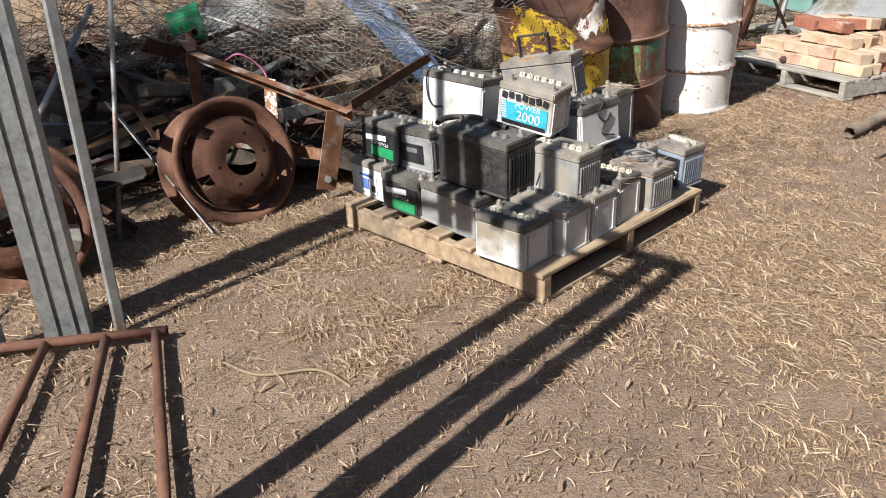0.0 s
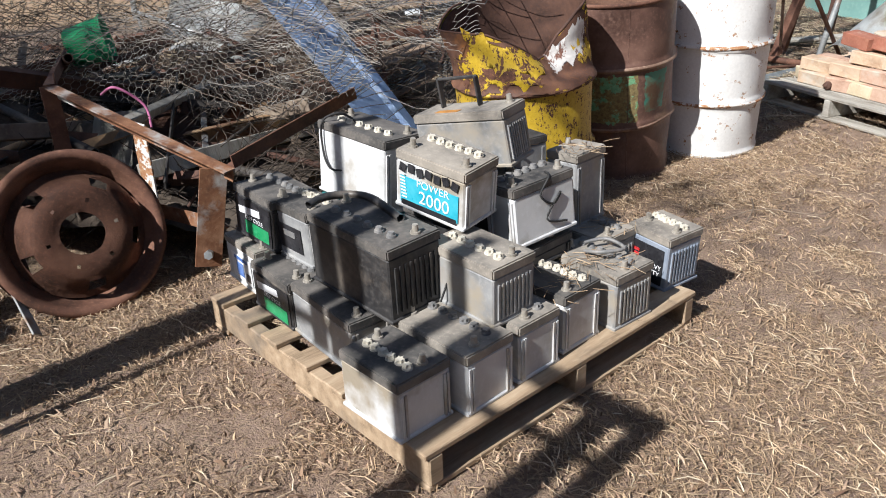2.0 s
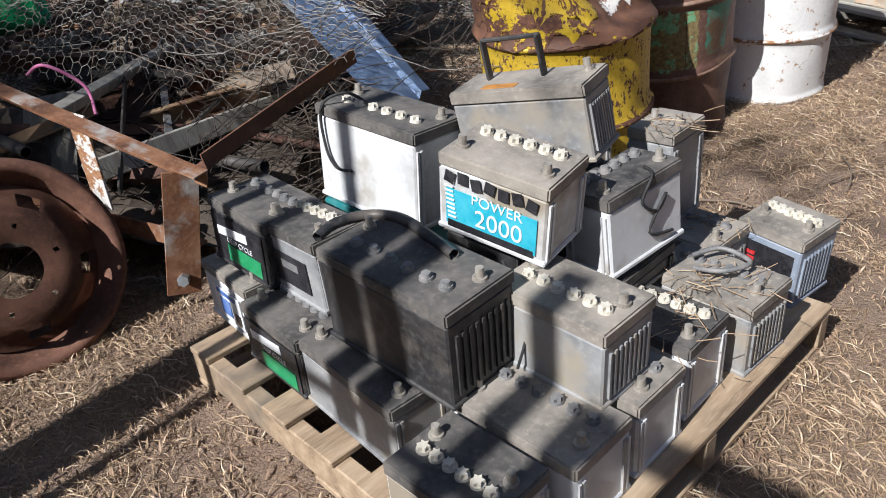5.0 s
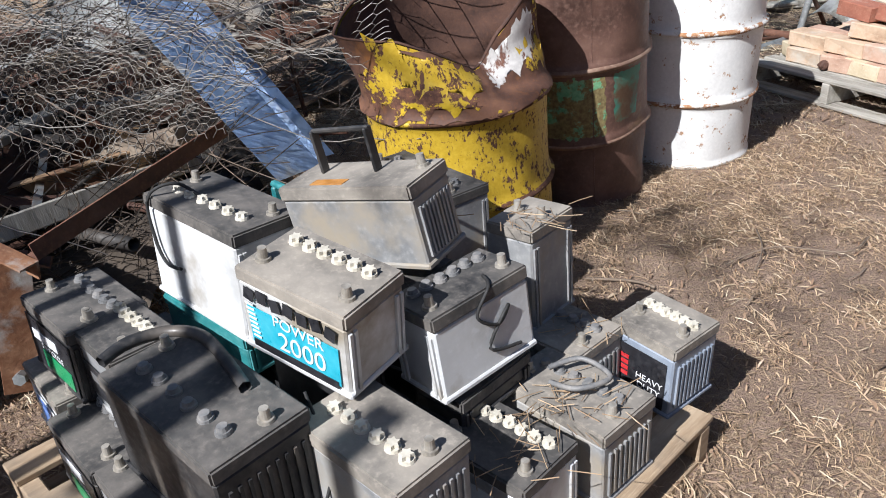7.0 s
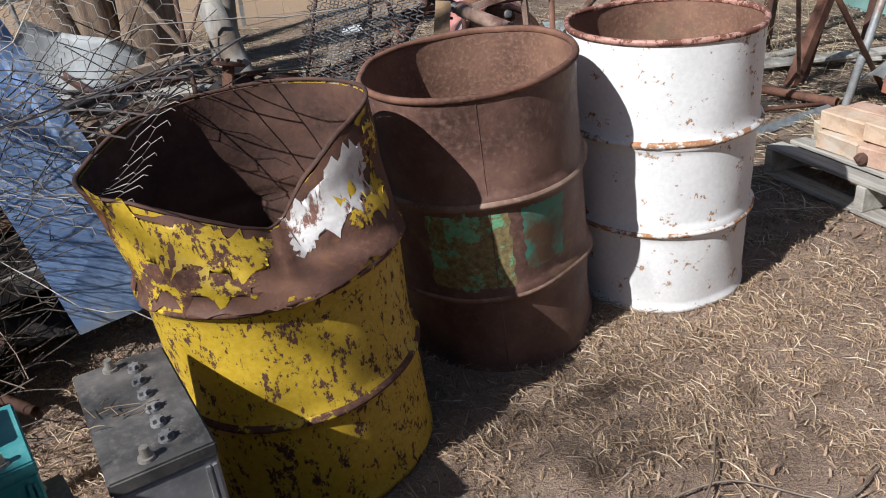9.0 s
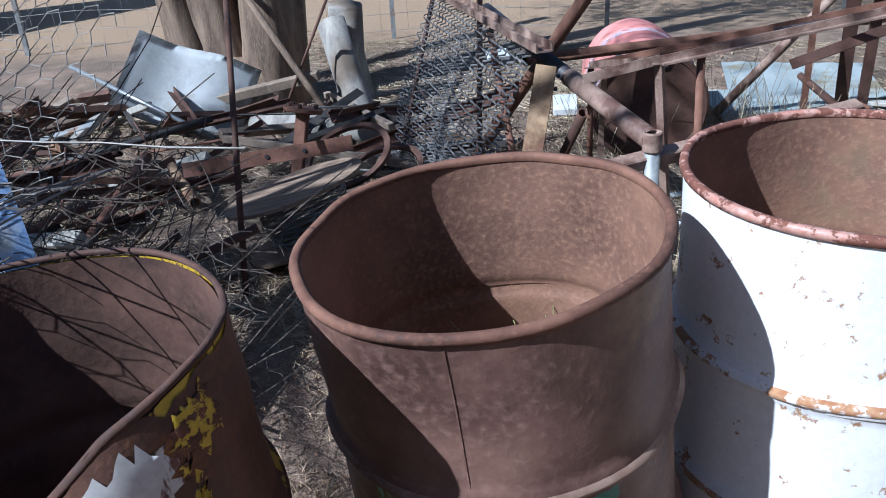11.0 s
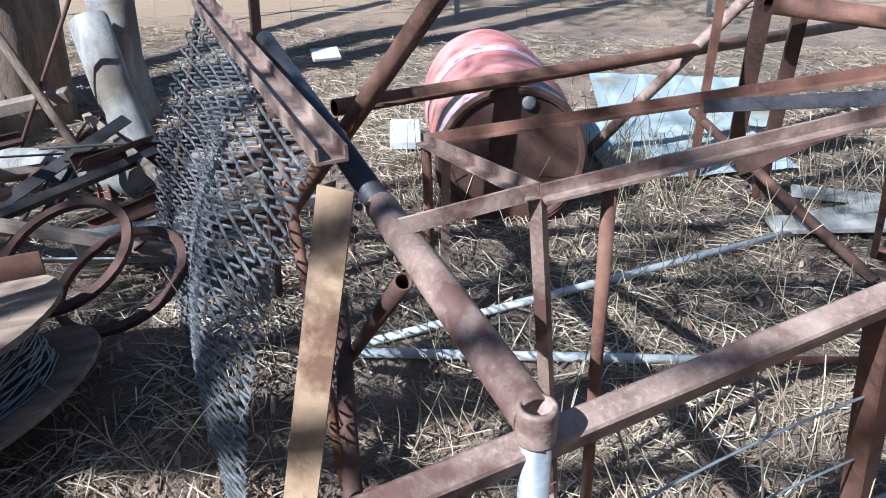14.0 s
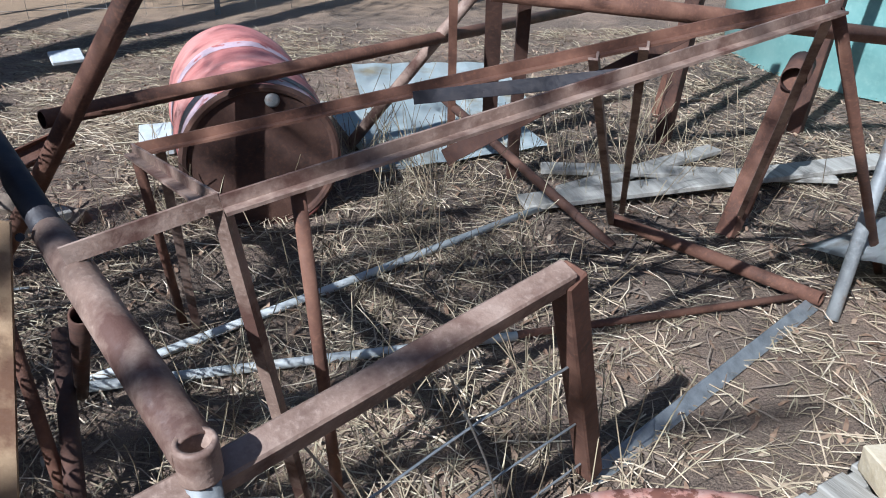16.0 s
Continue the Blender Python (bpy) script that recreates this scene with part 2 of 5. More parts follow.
WHITE_PAINT = chipped("rust specked white paint", (0.72, 0.72, 0.7), (0.8, 0.8, 0.78), (0.3, 0.15, 0.07), (0.45, 0.28, 0.15), 0.405, 48)
FLAP_WHITE = chipped("white paint on rust", (0.5, 0.48, 0.46), (0.62, 0.6, 0.57), (0.12, 0.05, 0.035), (0.2, 0.1, 0.07), 0.455, 16, stretch=(2, 2, 0.5))
GREEN_PAINT = chipped("flaked green paint", (0.11, 0.32, 0.16), (0.22, 0.44, 0.25), (0.14, 0.1, 0.045), (0.27, 0.22, 0.09), 0.495, 22)
TEAL_PAINT = weathered("worn teal paint", (0.03, 0.15, 0.11), (0.05, 0.23, 0.17), (0.1, 0.3, 0.22), 10, 60, 0.55, bump=0.1, stain=(0.12, 0.07, 0.04), amount=0.6)
PINK_DRUM = weathered("sun faded red paint", (0.3, 0.06, 0.06), (0.55, 0.2, 0.17), (0.68, 0.36, 0.31), 3.5, 40, 0.55, bump=0.1, stretch=(1, 1, 3), stain=(0.05, 0.04, 0.06), amount=0.6)
LILAC = chipped("worn pale red paint", (0.5, 0.36, 0.4), (0.6, 0.46, 0.48), (0.35, 0.1, 0.09), (0.5, 0.2, 0.17), 0.47, 10)
LABEL_CYAN = weathered("cyan label", (0.02, 0.3, 0.42), (0.04, 0.42, 0.55), (0.1, 0.5, 0.62), 20, 90, 0.4, bump=0)
LABEL_WHITE = weathered("white print", (0.6, 0.62, 0.64), (0.72, 0.74, 0.76), (0.8, 0.8, 0.8), 20, 90, 0.5, bump=0)
LABEL_BLACK = weathered("black label", (0.012, 0.012, 0.014), (0.02, 0.02, 0.024), (0.05, 0.05, 0.055), 20, 90, 0.4, bump=0)
LABEL_GREEN = weathered("green label", (0.01, 0.18, 0.06), (0.02, 0.28, 0.1), (0.06, 0.34, 0.16), 20, 90, 0.4, bump=0)
LABEL_RED = weathered("red label", (0.4, 0.015, 0.02), (0.55, 0.03, 0.035), (0.6, 0.08, 0.08), 20, 90, 0.4, bump=0)
LABEL_BLUE = weathered("blue print", (0.04, 0.1, 0.35), (0.08, 0.17, 0.45), (0.2, 0.3, 0.55), 20, 90, 0.5, bump=0)
LABEL_ORANGE = weathered("orange warning label", (0.3, 0.12, 0.02), (0.5, 0.22, 0.04), (0.55, 0.3, 0.12), 25, 90, 0.5, bump=0)


def brick_material(name, a, b, c):
    return weathered(name, a, b, c, 9, 70, 0.9, bump=0.5, stain=(0.5, 0.44, 0.36), amount=0.62)


BRICKS = [brick_material("tan brick", (0.33, 0.22, 0.14), (0.5, 0.36, 0.245), (0.6, 0.47, 0.345)),
          brick_material("pink brick", (0.32, 0.19, 0.13), (0.47, 0.305, 0.22), (0.57, 0.42, 0.325)),
          brick_material("red brick", (0.2, 0.07, 0.045), (0.33, 0.12, 0.075), (0.42, 0.21, 0.14)),
          brick_material("cream brick", (0.42, 0.33, 0.21), (0.55, 0.46, 0.31), (0.64, 0.56, 0.42))]


def earth():
    m, nt, b = nodes_of("dirt with trodden straw", 0.95)
    big, mid, grain = spot(nt, 0.55, 4, vary=False), spot(nt, 5, 6, vary=False), spot(nt, 120, 4, vary=False)
    chip, fleck = spot(nt, 55, 6, (1, 1.6, 1), 0.75, False), spot(nt, 260, 2, (1.5, 1, 1), 0.6, False)
    soil = ramp(nt, mid, [(0.3, (0.165, 0.11, 0.082)), (0.55, (0.275, 0.19, 0.142)), (0.75, (0.39, 0.283, 0.214))])
    chaff = ramp(nt, fleck, [(0.3, (0.13, 0.088, 0.055)), (0.5, (0.34, 0.245, 0.155)), (0.7, (0.58, 0.45, 0.3))])
    col = mixed(nt, ramp(nt, chip, [(0.47, 0.0), (0.53, 0.9)]), soil, chaff)
    col = mixed(nt, ramp(nt, grain, [(0.3, 0.6), (0.4, 0.0)]), col, (0.1, 0.066, 0.046))
    col = mixed(nt, ramp(nt, big, [(0.42, 0.0), (0.6, 0.5)]), col, soil)
    # the dry vehicle track beyond the fence
    tc, sep = nt.nodes.new("ShaderNodeTexCoord"), nt.nodes.new("ShaderNodeSeparateXYZ")
    nt.links.new(tc.outputs["Object"], sep.inputs[0])
    lean = nt.nodes.new("ShaderNodeMath")
    lean.operation = "MULTIPLY_ADD"
    lean.inputs[1].default_value = -0.24
    nt.links.new(sep.outputs[0], lean.inputs[0])
    nt.links.new(sep.outputs[1], lean.inputs[2])
    wob = nt.nodes.new("ShaderNodeMath")
    wob.operation = "MULTIPLY_ADD"
    wob.inputs[1].default_value = 1.6
    nt.links.new(mid, wob.inputs[0])
    nt.links.new(lean.outputs[0], wob.inputs[2])
    mr = nt.nodes.new("ShaderNodeMapRange")
    mr.inputs["From Min"].default_value, mr.inputs["From Max"].default_value = 12.2, 13.6
    nt.links.new(wob.outputs[0], mr.inputs[0])
    pen = nt.nodes.new("ShaderNodeMapRange")
    pen.inputs["From Min"].default_value, pen.inputs["From Max"].default_value = 5.9, 6.9
    nt.links.new(wob.outputs[0], pen.inputs[0])
    mulch = ramp(nt, grain, [(0.3, (0.07, 0.05, 0.037)), (0.5, (0.15, 0.11, 0.08)), (0.72, (0.3, 0.225, 0.16))])
    dusty = ramp(nt, spot(nt, 1.3, 3, vary=False), [(0.47, 0.85), (0.58, 0.05)])
    col = mixed(nt, pen.outputs[0], col, mixed(nt, dusty, col, mulch))
    track = ramp(nt, grain, [(0.3, (0.29, 0.195, 0.115)), (0.7, (0.41, 0.29, 0.18))])
    nt.links.new(mixed(nt, mr.outputs[0], col, track), b.inputs["Base Color"])
    bumped(nt, b, mixed(nt, 0.5, grain, chip), 1.0, 0.02)
    return m


EARTH = earth()

# ---- builders ----


def mesh_of(name, bm, material, smooth=False):
    me = bpy.data.meshes.new(name)
    bm.normal_update()
    bm.to_mesh(me)
    bm.free()
    me.materials.append(material)
    if smooth:
        for p in me.polygons:
            p.use_smooth = True
    return me


def part(name, bm, material, parent, label="", smooth=False):
    ob = new(name, mesh_of(name, bm, material, smooth))
    ob.parent = parent
    return tagged(ob, label)


def thing(name, m, label, category, group="", kind=""):
    ob = new(name)
    ob.empty_display_size = 0.1
    ob.matrix_world = m
    return tagged(ob, label, category, group, kind)


def solo(name, bm, material, m, label, category, group="", kind="", smooth=False):
    ob = new(name, mesh_of(name, bm, material, smooth))
    ob.matrix_world = m
    return tagged(ob, label, category, group, kind)


def box(sx, sy, sz, at=(0, 0, 0), bevel=0.0, seg=1, bm=None, m=None):
    """A box centred in x and y and standing on z = at[2]."""
    bm2 = bmesh.new()
    bmesh.ops.create_cube(bm2, size=1, matrix=Matrix.Translation((at[0], at[1], at[2] + sz / 2)) @ Matrix.Diagonal((sx, sy, sz, 1)))
    if bevel:
        bmesh.ops.bevel(bm2, geom=bm2.edges[:], offset=bevel, segments=seg, affect="EDGES")
    if m is not None:
        bm2.transform(m)
    return bm2 if bm is None else join(bm, bm2)


def join(bm, other):
    me = bpy.data.meshes.new("joined")
    other.to_mesh(me)
    other.free()
    bm.from_mesh(me)
    bpy.data.meshes.remove(me)
    return bm


def between(a, b, roll=0):
    """The pose whose z runs from a to b."""
    a, b = Vector(a), Vector(b)
    return Matrix.Translation(a) @ (b - a).to_track_quat("Z", "Y").to_matrix().to_4x4() @ pose(0, 0, 0, 0, 0, roll)


def pipe_bm(length, r, wall=0.004, seg=16):
    """An open pipe along z from 0, with a bore."""
    bm = bmesh.new()
    rings = []
    for z, rr in ((0, r - wall), (0, r), (length, r), (length, r - wall), (length - min(0.15, length * 0.4), r - wall)):
        rings.append([bm.verts.new((rr * math.cos(i * math.tau / seg), rr * math.sin(i * math.tau / seg), z)) for i in range(seg)])
    for p, q in zip(rings, rings[1:]):
        for i in range(seg):
            bm.faces.new((p[i], p[(i + 1) % seg], q[(i + 1) % seg], q[i]))
    return bm


def profile_bm(points, length):
    """A closed outline in x, y drawn out along z."""
    bm = bmesh.new()
    lo = [bm.verts.new((x, y, 0)) for x, y in points]
    hi = [bm.verts.new((x, y, length)) for x, y in points]
    n = len(points)
    for i in range(n):
        bm.faces.new((lo[i], lo[(i + 1) % n], hi[(i + 1) % n], hi[i]))
    bm.faces.new(lo[::-1])
    bm.faces.new(hi)
    return bm


def angle_outline(w, t=0.006):
    return [(0, 0), (w, 0), (w, t), (t, t), (t, w), (0, w)]


def channel_outline(w, d, t=0.006):
    return [(-w / 2, 0), (w / 2, 0), (w / 2, d), (w / 2 - t, d), (w / 2 - t, t), (-w / 2 + t, t), (-w / 2 + t, d), (-w / 2, d)]


def bar_bm(kind, length, w):
    if kind == "pipe":
        return pipe_bm(length, w / 2)
    if kind == "rod":
        return pipe_bm(length, w / 2, w / 2 - 0.0004, 8)
    if kind == "angle":
        return profile_bm(angle_outline(w), length)
    if kind == "channel":
        return profile_bm(channel_outline(w, w * 0.5), length)
    if kind == "flat":
        return box(w, 0.008, length, bevel=0.001)
    return box(w, w, length, bevel=0.004)


def bar(name, kind, a, b, w, material, label, category, group="", roll=0):
    bm = bar_bm(kind, (Vector(b) - Vector(a)).length, w)
    return solo(name, bm, material, between(a, b, roll), label, category, group, smooth=kind in ("pipe", "rod"))


def bar_part(name, kind, a, b, w, material, parent, label="", roll=0):
    bm = bar_bm(kind, (Vector(b) - Vector(a)).length, w)
    bm.transform(between(a, b, roll))
    return part(name, bm, material, parent, label, smooth=kind in ("pipe", "rod"))


def wires_bm(lines, r, sides=3):
    """Thin tubes along polylines."""
    verts, faces = [], []
    for line in lines:
        line = [Vector(p) for p in line]
        first = len(verts)
        for i, p in enumerate(line):
            d = (line[min(i + 1, len(line) - 1)] - line[max(i - 1, 0)])
            d = d.normalized() if d.length > 1e-9 else Vector((0, 0, 1))
            s = d.cross(Vector((0.31, 0.17, 0.93)))
            s = s.normalized() if s.length > 1e-4 else Vector((1, 0, 0))
            q = d.cross(s)
            for k in range(sides):
                an = k * math.tau / sides
                verts.append(p + r * (math.cos(an) * s + math.sin(an) * q))
        for i in range(len(line) - 1):
            for k in range(sides):
                k2 = (k + 1) % sides
                o = first + i * sides
                faces.append((o + k, o + k2, o + sides + k2, o + sides + k))
    bm = bmesh.new()
    vs = [bm.verts.new(v) for v in verts]
    for f in faces:
        bm.faces.new([vs[i] for i in f])
    return bm


def lathe_bm(profile, seg=48, warp=None):
    """Profile of (radius, z) turned round z; warp(angle, r, z) may move points."""
    bm = bmesh.new()
    rings = []
    for r, z in profile:
        ring = []
        for i in range(seg):
            an = i * math.tau / seg
            x, y, zz = r * math.cos(an), r * math.sin(an), z
            if warp:
                x, y, zz = warp(an, r, z)
            ring.append(bm.verts.new((x, y, zz)))
        rings.append(ring)
    for p, q in zip(rings, rings[1:]):
        for i in range(seg):
            j = (i + 1) % seg
            bm.faces.new((p[i], p[j], q[j], q[i]))
    return bm, rings


def words_bm(text, size, m):
    cu = bpy.data.curves.new("words", "FONT")
    cu.body, cu.size, cu.extrude, cu.align_x, cu.align_y = text, size, 0.0004, "CENTER", "CENTER"
    ob = bpy.data.objects.new("words", cu)
    scene.collection.objects.link(ob)
    me = bpy.data.meshes.new_from_object(ob.evaluated_get(bpy.context.evaluated_depsgraph_get()))
    bm = bmesh.new()
    bm.from_mesh(me)
    bm.transform(m)
    bpy.data.objects.remove(ob)
    bpy.data.meshes.remove(me)
    return bm


# ---- the ground ----


def ground_height(x, y):
    h = 0.02 * noise.noise(Vector((x * 0.7, y * 0.7, 0))) + 0.008 * noise.noise(Vector((x * 4, y * 4, 3)))
    return h - 0.004 + 0.03 * max(0.0, min(1.0, (y - 4.9) / 0.5)) * max(0.0, min(1.0, 2.6 - x))


def make_ground():
    near = np.arange(-5, 13.01, 0.09)
    xs = np.r_[-600, -250, -100, -50, -25, -14, -9, -7, near[near < 9], 10, 12, 16, 25, 50, 100, 250, 600]
    ys = np.r_[-600, -250, -100, -50, -25, -12, -6, -4, -3, -2, np.arange(-1.2, 13.01, 0.09), 14, 16, 20, 30, 50, 100, 250, 600]
    verts = [(x, y, ground_height(x, y) if abs(x) < 30 and abs(y) < 30 else 0.0) for y in ys for x in xs]
    n = len(xs)
    faces = [(j * n + i, j * n + i + 1, (j + 1) * n + i + 1, (j + 1) * n + i) for j in range(len(ys) - 1) for i in range(n - 1)]
    me = bpy.data.meshes.new("ground")
    me.from_pydata(verts, [], faces)
    me.materials.append(EARTH)
    for p in me.polygons:
        p.use_smooth = True
    tagged(new("ground", me), "bare brown dirt yard strewn with dry straw", "ground", kind="structure")


make_ground()

# ---- the three open drums ----
HOOPS = (0.3, 0.6)


def drum_profile(R, H):
    pts = [(R - 0.004, 0.0), (R + 0.006, 0.004), (R + 0.006, 0.018), (R, 0.026)]
    z = 0.026
    while z < H - 0.03:
        z += 0.018
        swell = sum(0.015 * math.exp(-((z / H - h * 1.1) / 0.014) ** 2) for h in HOOPS)
        pts.append((R + swell, z))
    return pts + [(R, H - 0.012)]


def drum(name, at, lean, R, H, shell_mat, rim_mat, hoop_mat, label, warp=None, seg=72, bead_size=1.0, inside=None):
    d = thing(name, pose(*at, *lean), label, "oil drum", "row of open steel drums")
    bm, _ = lathe_bm(drum_profile(R, H), seg, warp)
    part("shell", bm, shell_mat, d, smooth=True)
    inner = [(0.001, 0.03), (R * 0.5, 0.032), (R - 0.03, 0.03), (R - 0.006, 0.045)]
    inner += [(R - 0.006 + 0.9 * (r - R), z) for r, z in drum_profile(R, H)[5:]]
    bm, _ = lathe_bm(inner, seg, warp)
    part("inside_wall", bm, inside or LINER, d, "dull brown rusted inside wall", smooth=True)
    for h in HOOPS:
        z = h * 1.1 * H
        bm, _ = lathe_bm([(R + 0.004, z - 0.015), (R + 0.0165, z - 0.004), (R + 0.0165, z + 0.003), (R + 0.004, z + 0.012)], seg, warp)
        part("hoop", bm, hoop_mat, d, "worn rolling hoop", smooth=True)
    bead = [(R - 0.008, H - 0.012), (R - 0.011, H - 0.003), (R - 0.006, H + 0.003), (R + 0.004, H + 0.003), (R + 0.008, H - 0.004), (R + 0.005, H - 0.013), (R - 0.002, H - 0.016)]
    bead = [(R + (r - R) * bead_size, H + (z - H) * bead_size) for r, z in bead]
    bm, _ = lathe_bm(bead, seg, warp)
    part("rolled_rim", bm, rim_mat, d, "rolled steel rim", smooth=True)
    return d


def dented(amount, seed):
    def warp(an, r, z):
        k = amount * noise.noise(Vector((math.cos(an) * 1.8 + seed, math.sin(an) * 1.8, z * 3.5)))
        rr = r + (k if r > 0.15 else 0)
        return rr * math.cos(an), rr * math.sin(an), z + (0.4 * k if z > 0.8 else 0)
    return warp


def patch(parent, name, R, a0, a1, z0, z1, material, label, warp, ragged=0.02, n=22):
    """A painted patch that lies on a drum's wall, with a ragged edge."""
    bm = bmesh.new()
    k = 16
    grid = []
    for j in range(k + 1):
        row = []
        for i in range(n + 1):
            an = radians(a0 + (a1 - a0) * i / n)
            z = z0 + (z1 - z0) * j / k
            if j in (0, k):
                z += ragged * (noise.noise(Vector((i * 0.23, j, z0 * 9))) + 0.5 * noise.noise(Vector((i * 0.9, j, z0 * 9))))
            if i in (0, n):
                an += ragged * 2 * noise.noise(Vector((j * 0.7, i, z0 * 5)))
            swell = 0.018 * math.exp(-((z - 0.597) / 0.016) ** 2)
            row.append(bm.verts.new(warp(an, R + 0.0022 + swell, z)))
        grid.append(row)
    for j in range(k):
        for i in range(n):
            bm.faces.new((grid[j][i], grid[j][i + 1], grid[j + 1][i + 1], grid[j + 1][i]))
    return part(name, bm, material, parent, label, smooth=True)


brown_warp = dented(0.016, 4.0)
brown = drum("oil_drum", (1.31, 5.085, 0.012), (6, -2.5, 0), 0.297, 0.885, DRUM_RUST, RUST, HOOP_TAN, "rusty brown open steel drum with green paint remnants", brown_warp)
patch(brown, "paint_patch", 0.295, -116, -70, 0.3, 0.57, GREEN_PAINT, "flaked green paint", brown_warp)
patch(brown, "paint_patch", 0.295, -63, -36, 0.36, 0.57, TEAL_PAINT, "worn teal paint", brown_warp)
bm = wires_bm([[brown_warp(radians(-80), 0.2965, 0.03 + 0.04 * i) for i in range(22)]], 0.0022, 4)
part("side_seam", bm, DRUM_RUST, brown)
white_warp = dented(0.008, 9.0)
white = drum("oil_drum", (1.842, 5.425, 0.012), (2.8, 0.4, 0), 0.3, 0.892, WHITE_PAINT, RIM_RUST, HOOP_WHITE, "white painted open steel drum with rust specks", white_warp)


# how far the crushed rim stands out, how high, and how early the wall turns in, by angle
RIM_SHAPE = ((-220, 0.298, 0.905, 1.0), (-190, 0.31, 0.9, 1.0), (-162, 0.365, 0.845, 1.2), (-140, 0.34, 0.85, 1.3), (-118, 0.3, 0.845, 1.7), (-98, 0.25, 0.795, 1.7), (-78, 0.19, 0.735, 1.5), (-62, 0.14, 0.7, 0.8), (-46, 0.135, 0.715, 0.5), (-28, 0.165, 0.79, 0.42), (-8, 0.225, 0.865, 0.5), (12, 0.275, 0.9, 0.8), (34, 0.298, 0.905, 1.0), (140, 0.298, 0.905, 1.0))


def crushed(an, r, z):
    """The wall above the upper hoop is folded inwards and down on the side of the yard."""
    if r < 0.15:
        return r * math.cos(an), r * math.sin(an), z
    a = (math.degrees(an) + 220) % 360 - 220
    keys = [k[0] for k in RIM_SHAPE]
    out, top, early = (float(np.interp(a, keys, [k[j] for k in RIM_SHAPE])) for j in (1, 2, 3))
    k = 0.006 * noise.noise(Vector((math.cos(an) * 2, math.sin(an) * 2, z * 4)))
    s = max(0.0, (z - 0.625) / 0.28)
    wrinkle = 0.008 * math.sin(s * 9 + a * 0.06) * min(1, s) * (1 - min(1.0, s)) * (4 if out < 0.27 else 1)
    rr = r + k + (out - 0.298) * s ** early + wrinkle
    zz = z if s == 0 else 0.625 + (top - 0.625) * s ** (1.25 if early < 0.7 else 0.9)
    flat = 0.02 * math.exp(-((z - 0.5) / 0.14) ** 2) * math.exp(-((a + 65) / 40) ** 2)
    return (rr - flat) * math.cos(an), (rr - flat) * math.sin(an), zz


# inside wall uses darker rust to give the shadow that falls in this drum
yellow = drum("oil_drum", (0.87, 4.47, 0.008), (3, -2, 0), 0.298, 0.905, YELLOW, RUST_DARK, HOOP_DARK, "crushed yellow steel drum with flaking paint", crushed, 120, 0.55, RUST_DARK)
patch(yellow, "worn_band", 0.298, -195, 40, 0.603, 0.893, BAND_RUST, "upper band with most of its yellow paint rusted away", crushed, 0.02, 80)
patch(yellow, "paint_patch", 0.2995, -132, -66, 0.72, 0.875, YELLOW, "yellow paint on the folded tongue", crushed, 0.07, 40)
patch(yellow, "paint_patch", 0.2992, -150, -74, 0.64, 0.76, YELLOW_WORN, "rusted remains of yellow paint", crushed, 0.06, 40)
patch(yellow, "paint_patch", 0.2995, -50, 2, 0.735, 0.868, FLAP_WHITE, "scuffed white paint", crushed, 0.06, 30)
patch(yellow, "paint_patch", 0.2992, -16, 6, 0.7, 0.77, YELLOW, "patch of yellow paint under the flap", crushed, 0.05, 20)
patch(yellow, "paint_patch", 0.2992, 4, 16, 0.8, 0.87, YELLOW_WORN, "rusted remains of yellow paint", crushed, 0.05, 16)

# a tuft of grass that grows in the brown drum
random.seed(5)
lines = []
for i in range(70):
    an, ln, out = random.uniform(0, math.tau), random.uniform(0.12, 0.36), random.uniform(0.2, 0.8)
    lines.append([(math.cos(an) * ln * out * s, math.sin(an) * ln * out * s, ln * (s - 0.45 * out * s * s)) for s in (0, 0.3, 0.6, 1.0)])
solo("grass_tuft", wires_bm(lines, 0.0013), GRASS_GREEN, pose(1.36, 5.13, 0.33), "green and yellow grass tuft growing in a drum", "grass", smooth=True)
bm, _ = lathe_bm([(0.24, 0.04), (0.274, 0.08), (0.274, 0.325), (0.2, 0.335), (0.1, 0.34), (0.001, 0.342)], 40, dented(0.012, 4.0))
solo("soil_fill", bm, SOIL_SHADE, pose(1.31, 5.085, 0.012, 6, -2.5, 0), "dark dirt and leaves filling the brown drum", "soil", smooth=True)

# ---- pallets ----


def pallet(name, m, sx, sy, material, label, top=0.12, boards=7):
    p = thing(name, m, label, "pallet")
    bear = top - 0.036
    for x in (0.025, sx / 2, sx - 0.025):
        part("bearer", box(0.045, sy, bear, (x, sy / 2, 0.018), 0.004), material, p)
    w = 0.1
    for i in range(boards):
        y = w / 2 + (sy - w) * i / (boards - 1)
        me = box(sx + random.uniform(-0.01, 0.02), w * random.uniform(0.85, 1.0), 0.018, (sx / 2, y, top - 0.018), 0.003, bm=None, m=None)
        part("deck_board", me, material, p)
    for y in (0.05, sy / 2, sy - 0.05):
        part("base_board", box(sx, 0.095, 0.018, (sx / 2, y, 0.0), 0.003), material, p)
    return p


random.seed(2)
pallet("pallet", pose(0.644, 2.504, 0.002, 0, 0, 47.6), 1.15, 1.15, PLANK, "worn pine pallet loaded with old batteries", 0.12, 7)
pallet("pallet", pose(3.9, 5.85, 0.004, 0, 0, 116), 1.1, 1.1, GREYWOOD, "weathered grey pallet stacked with bricks", 0.14, 9)

# ---- batteries ----


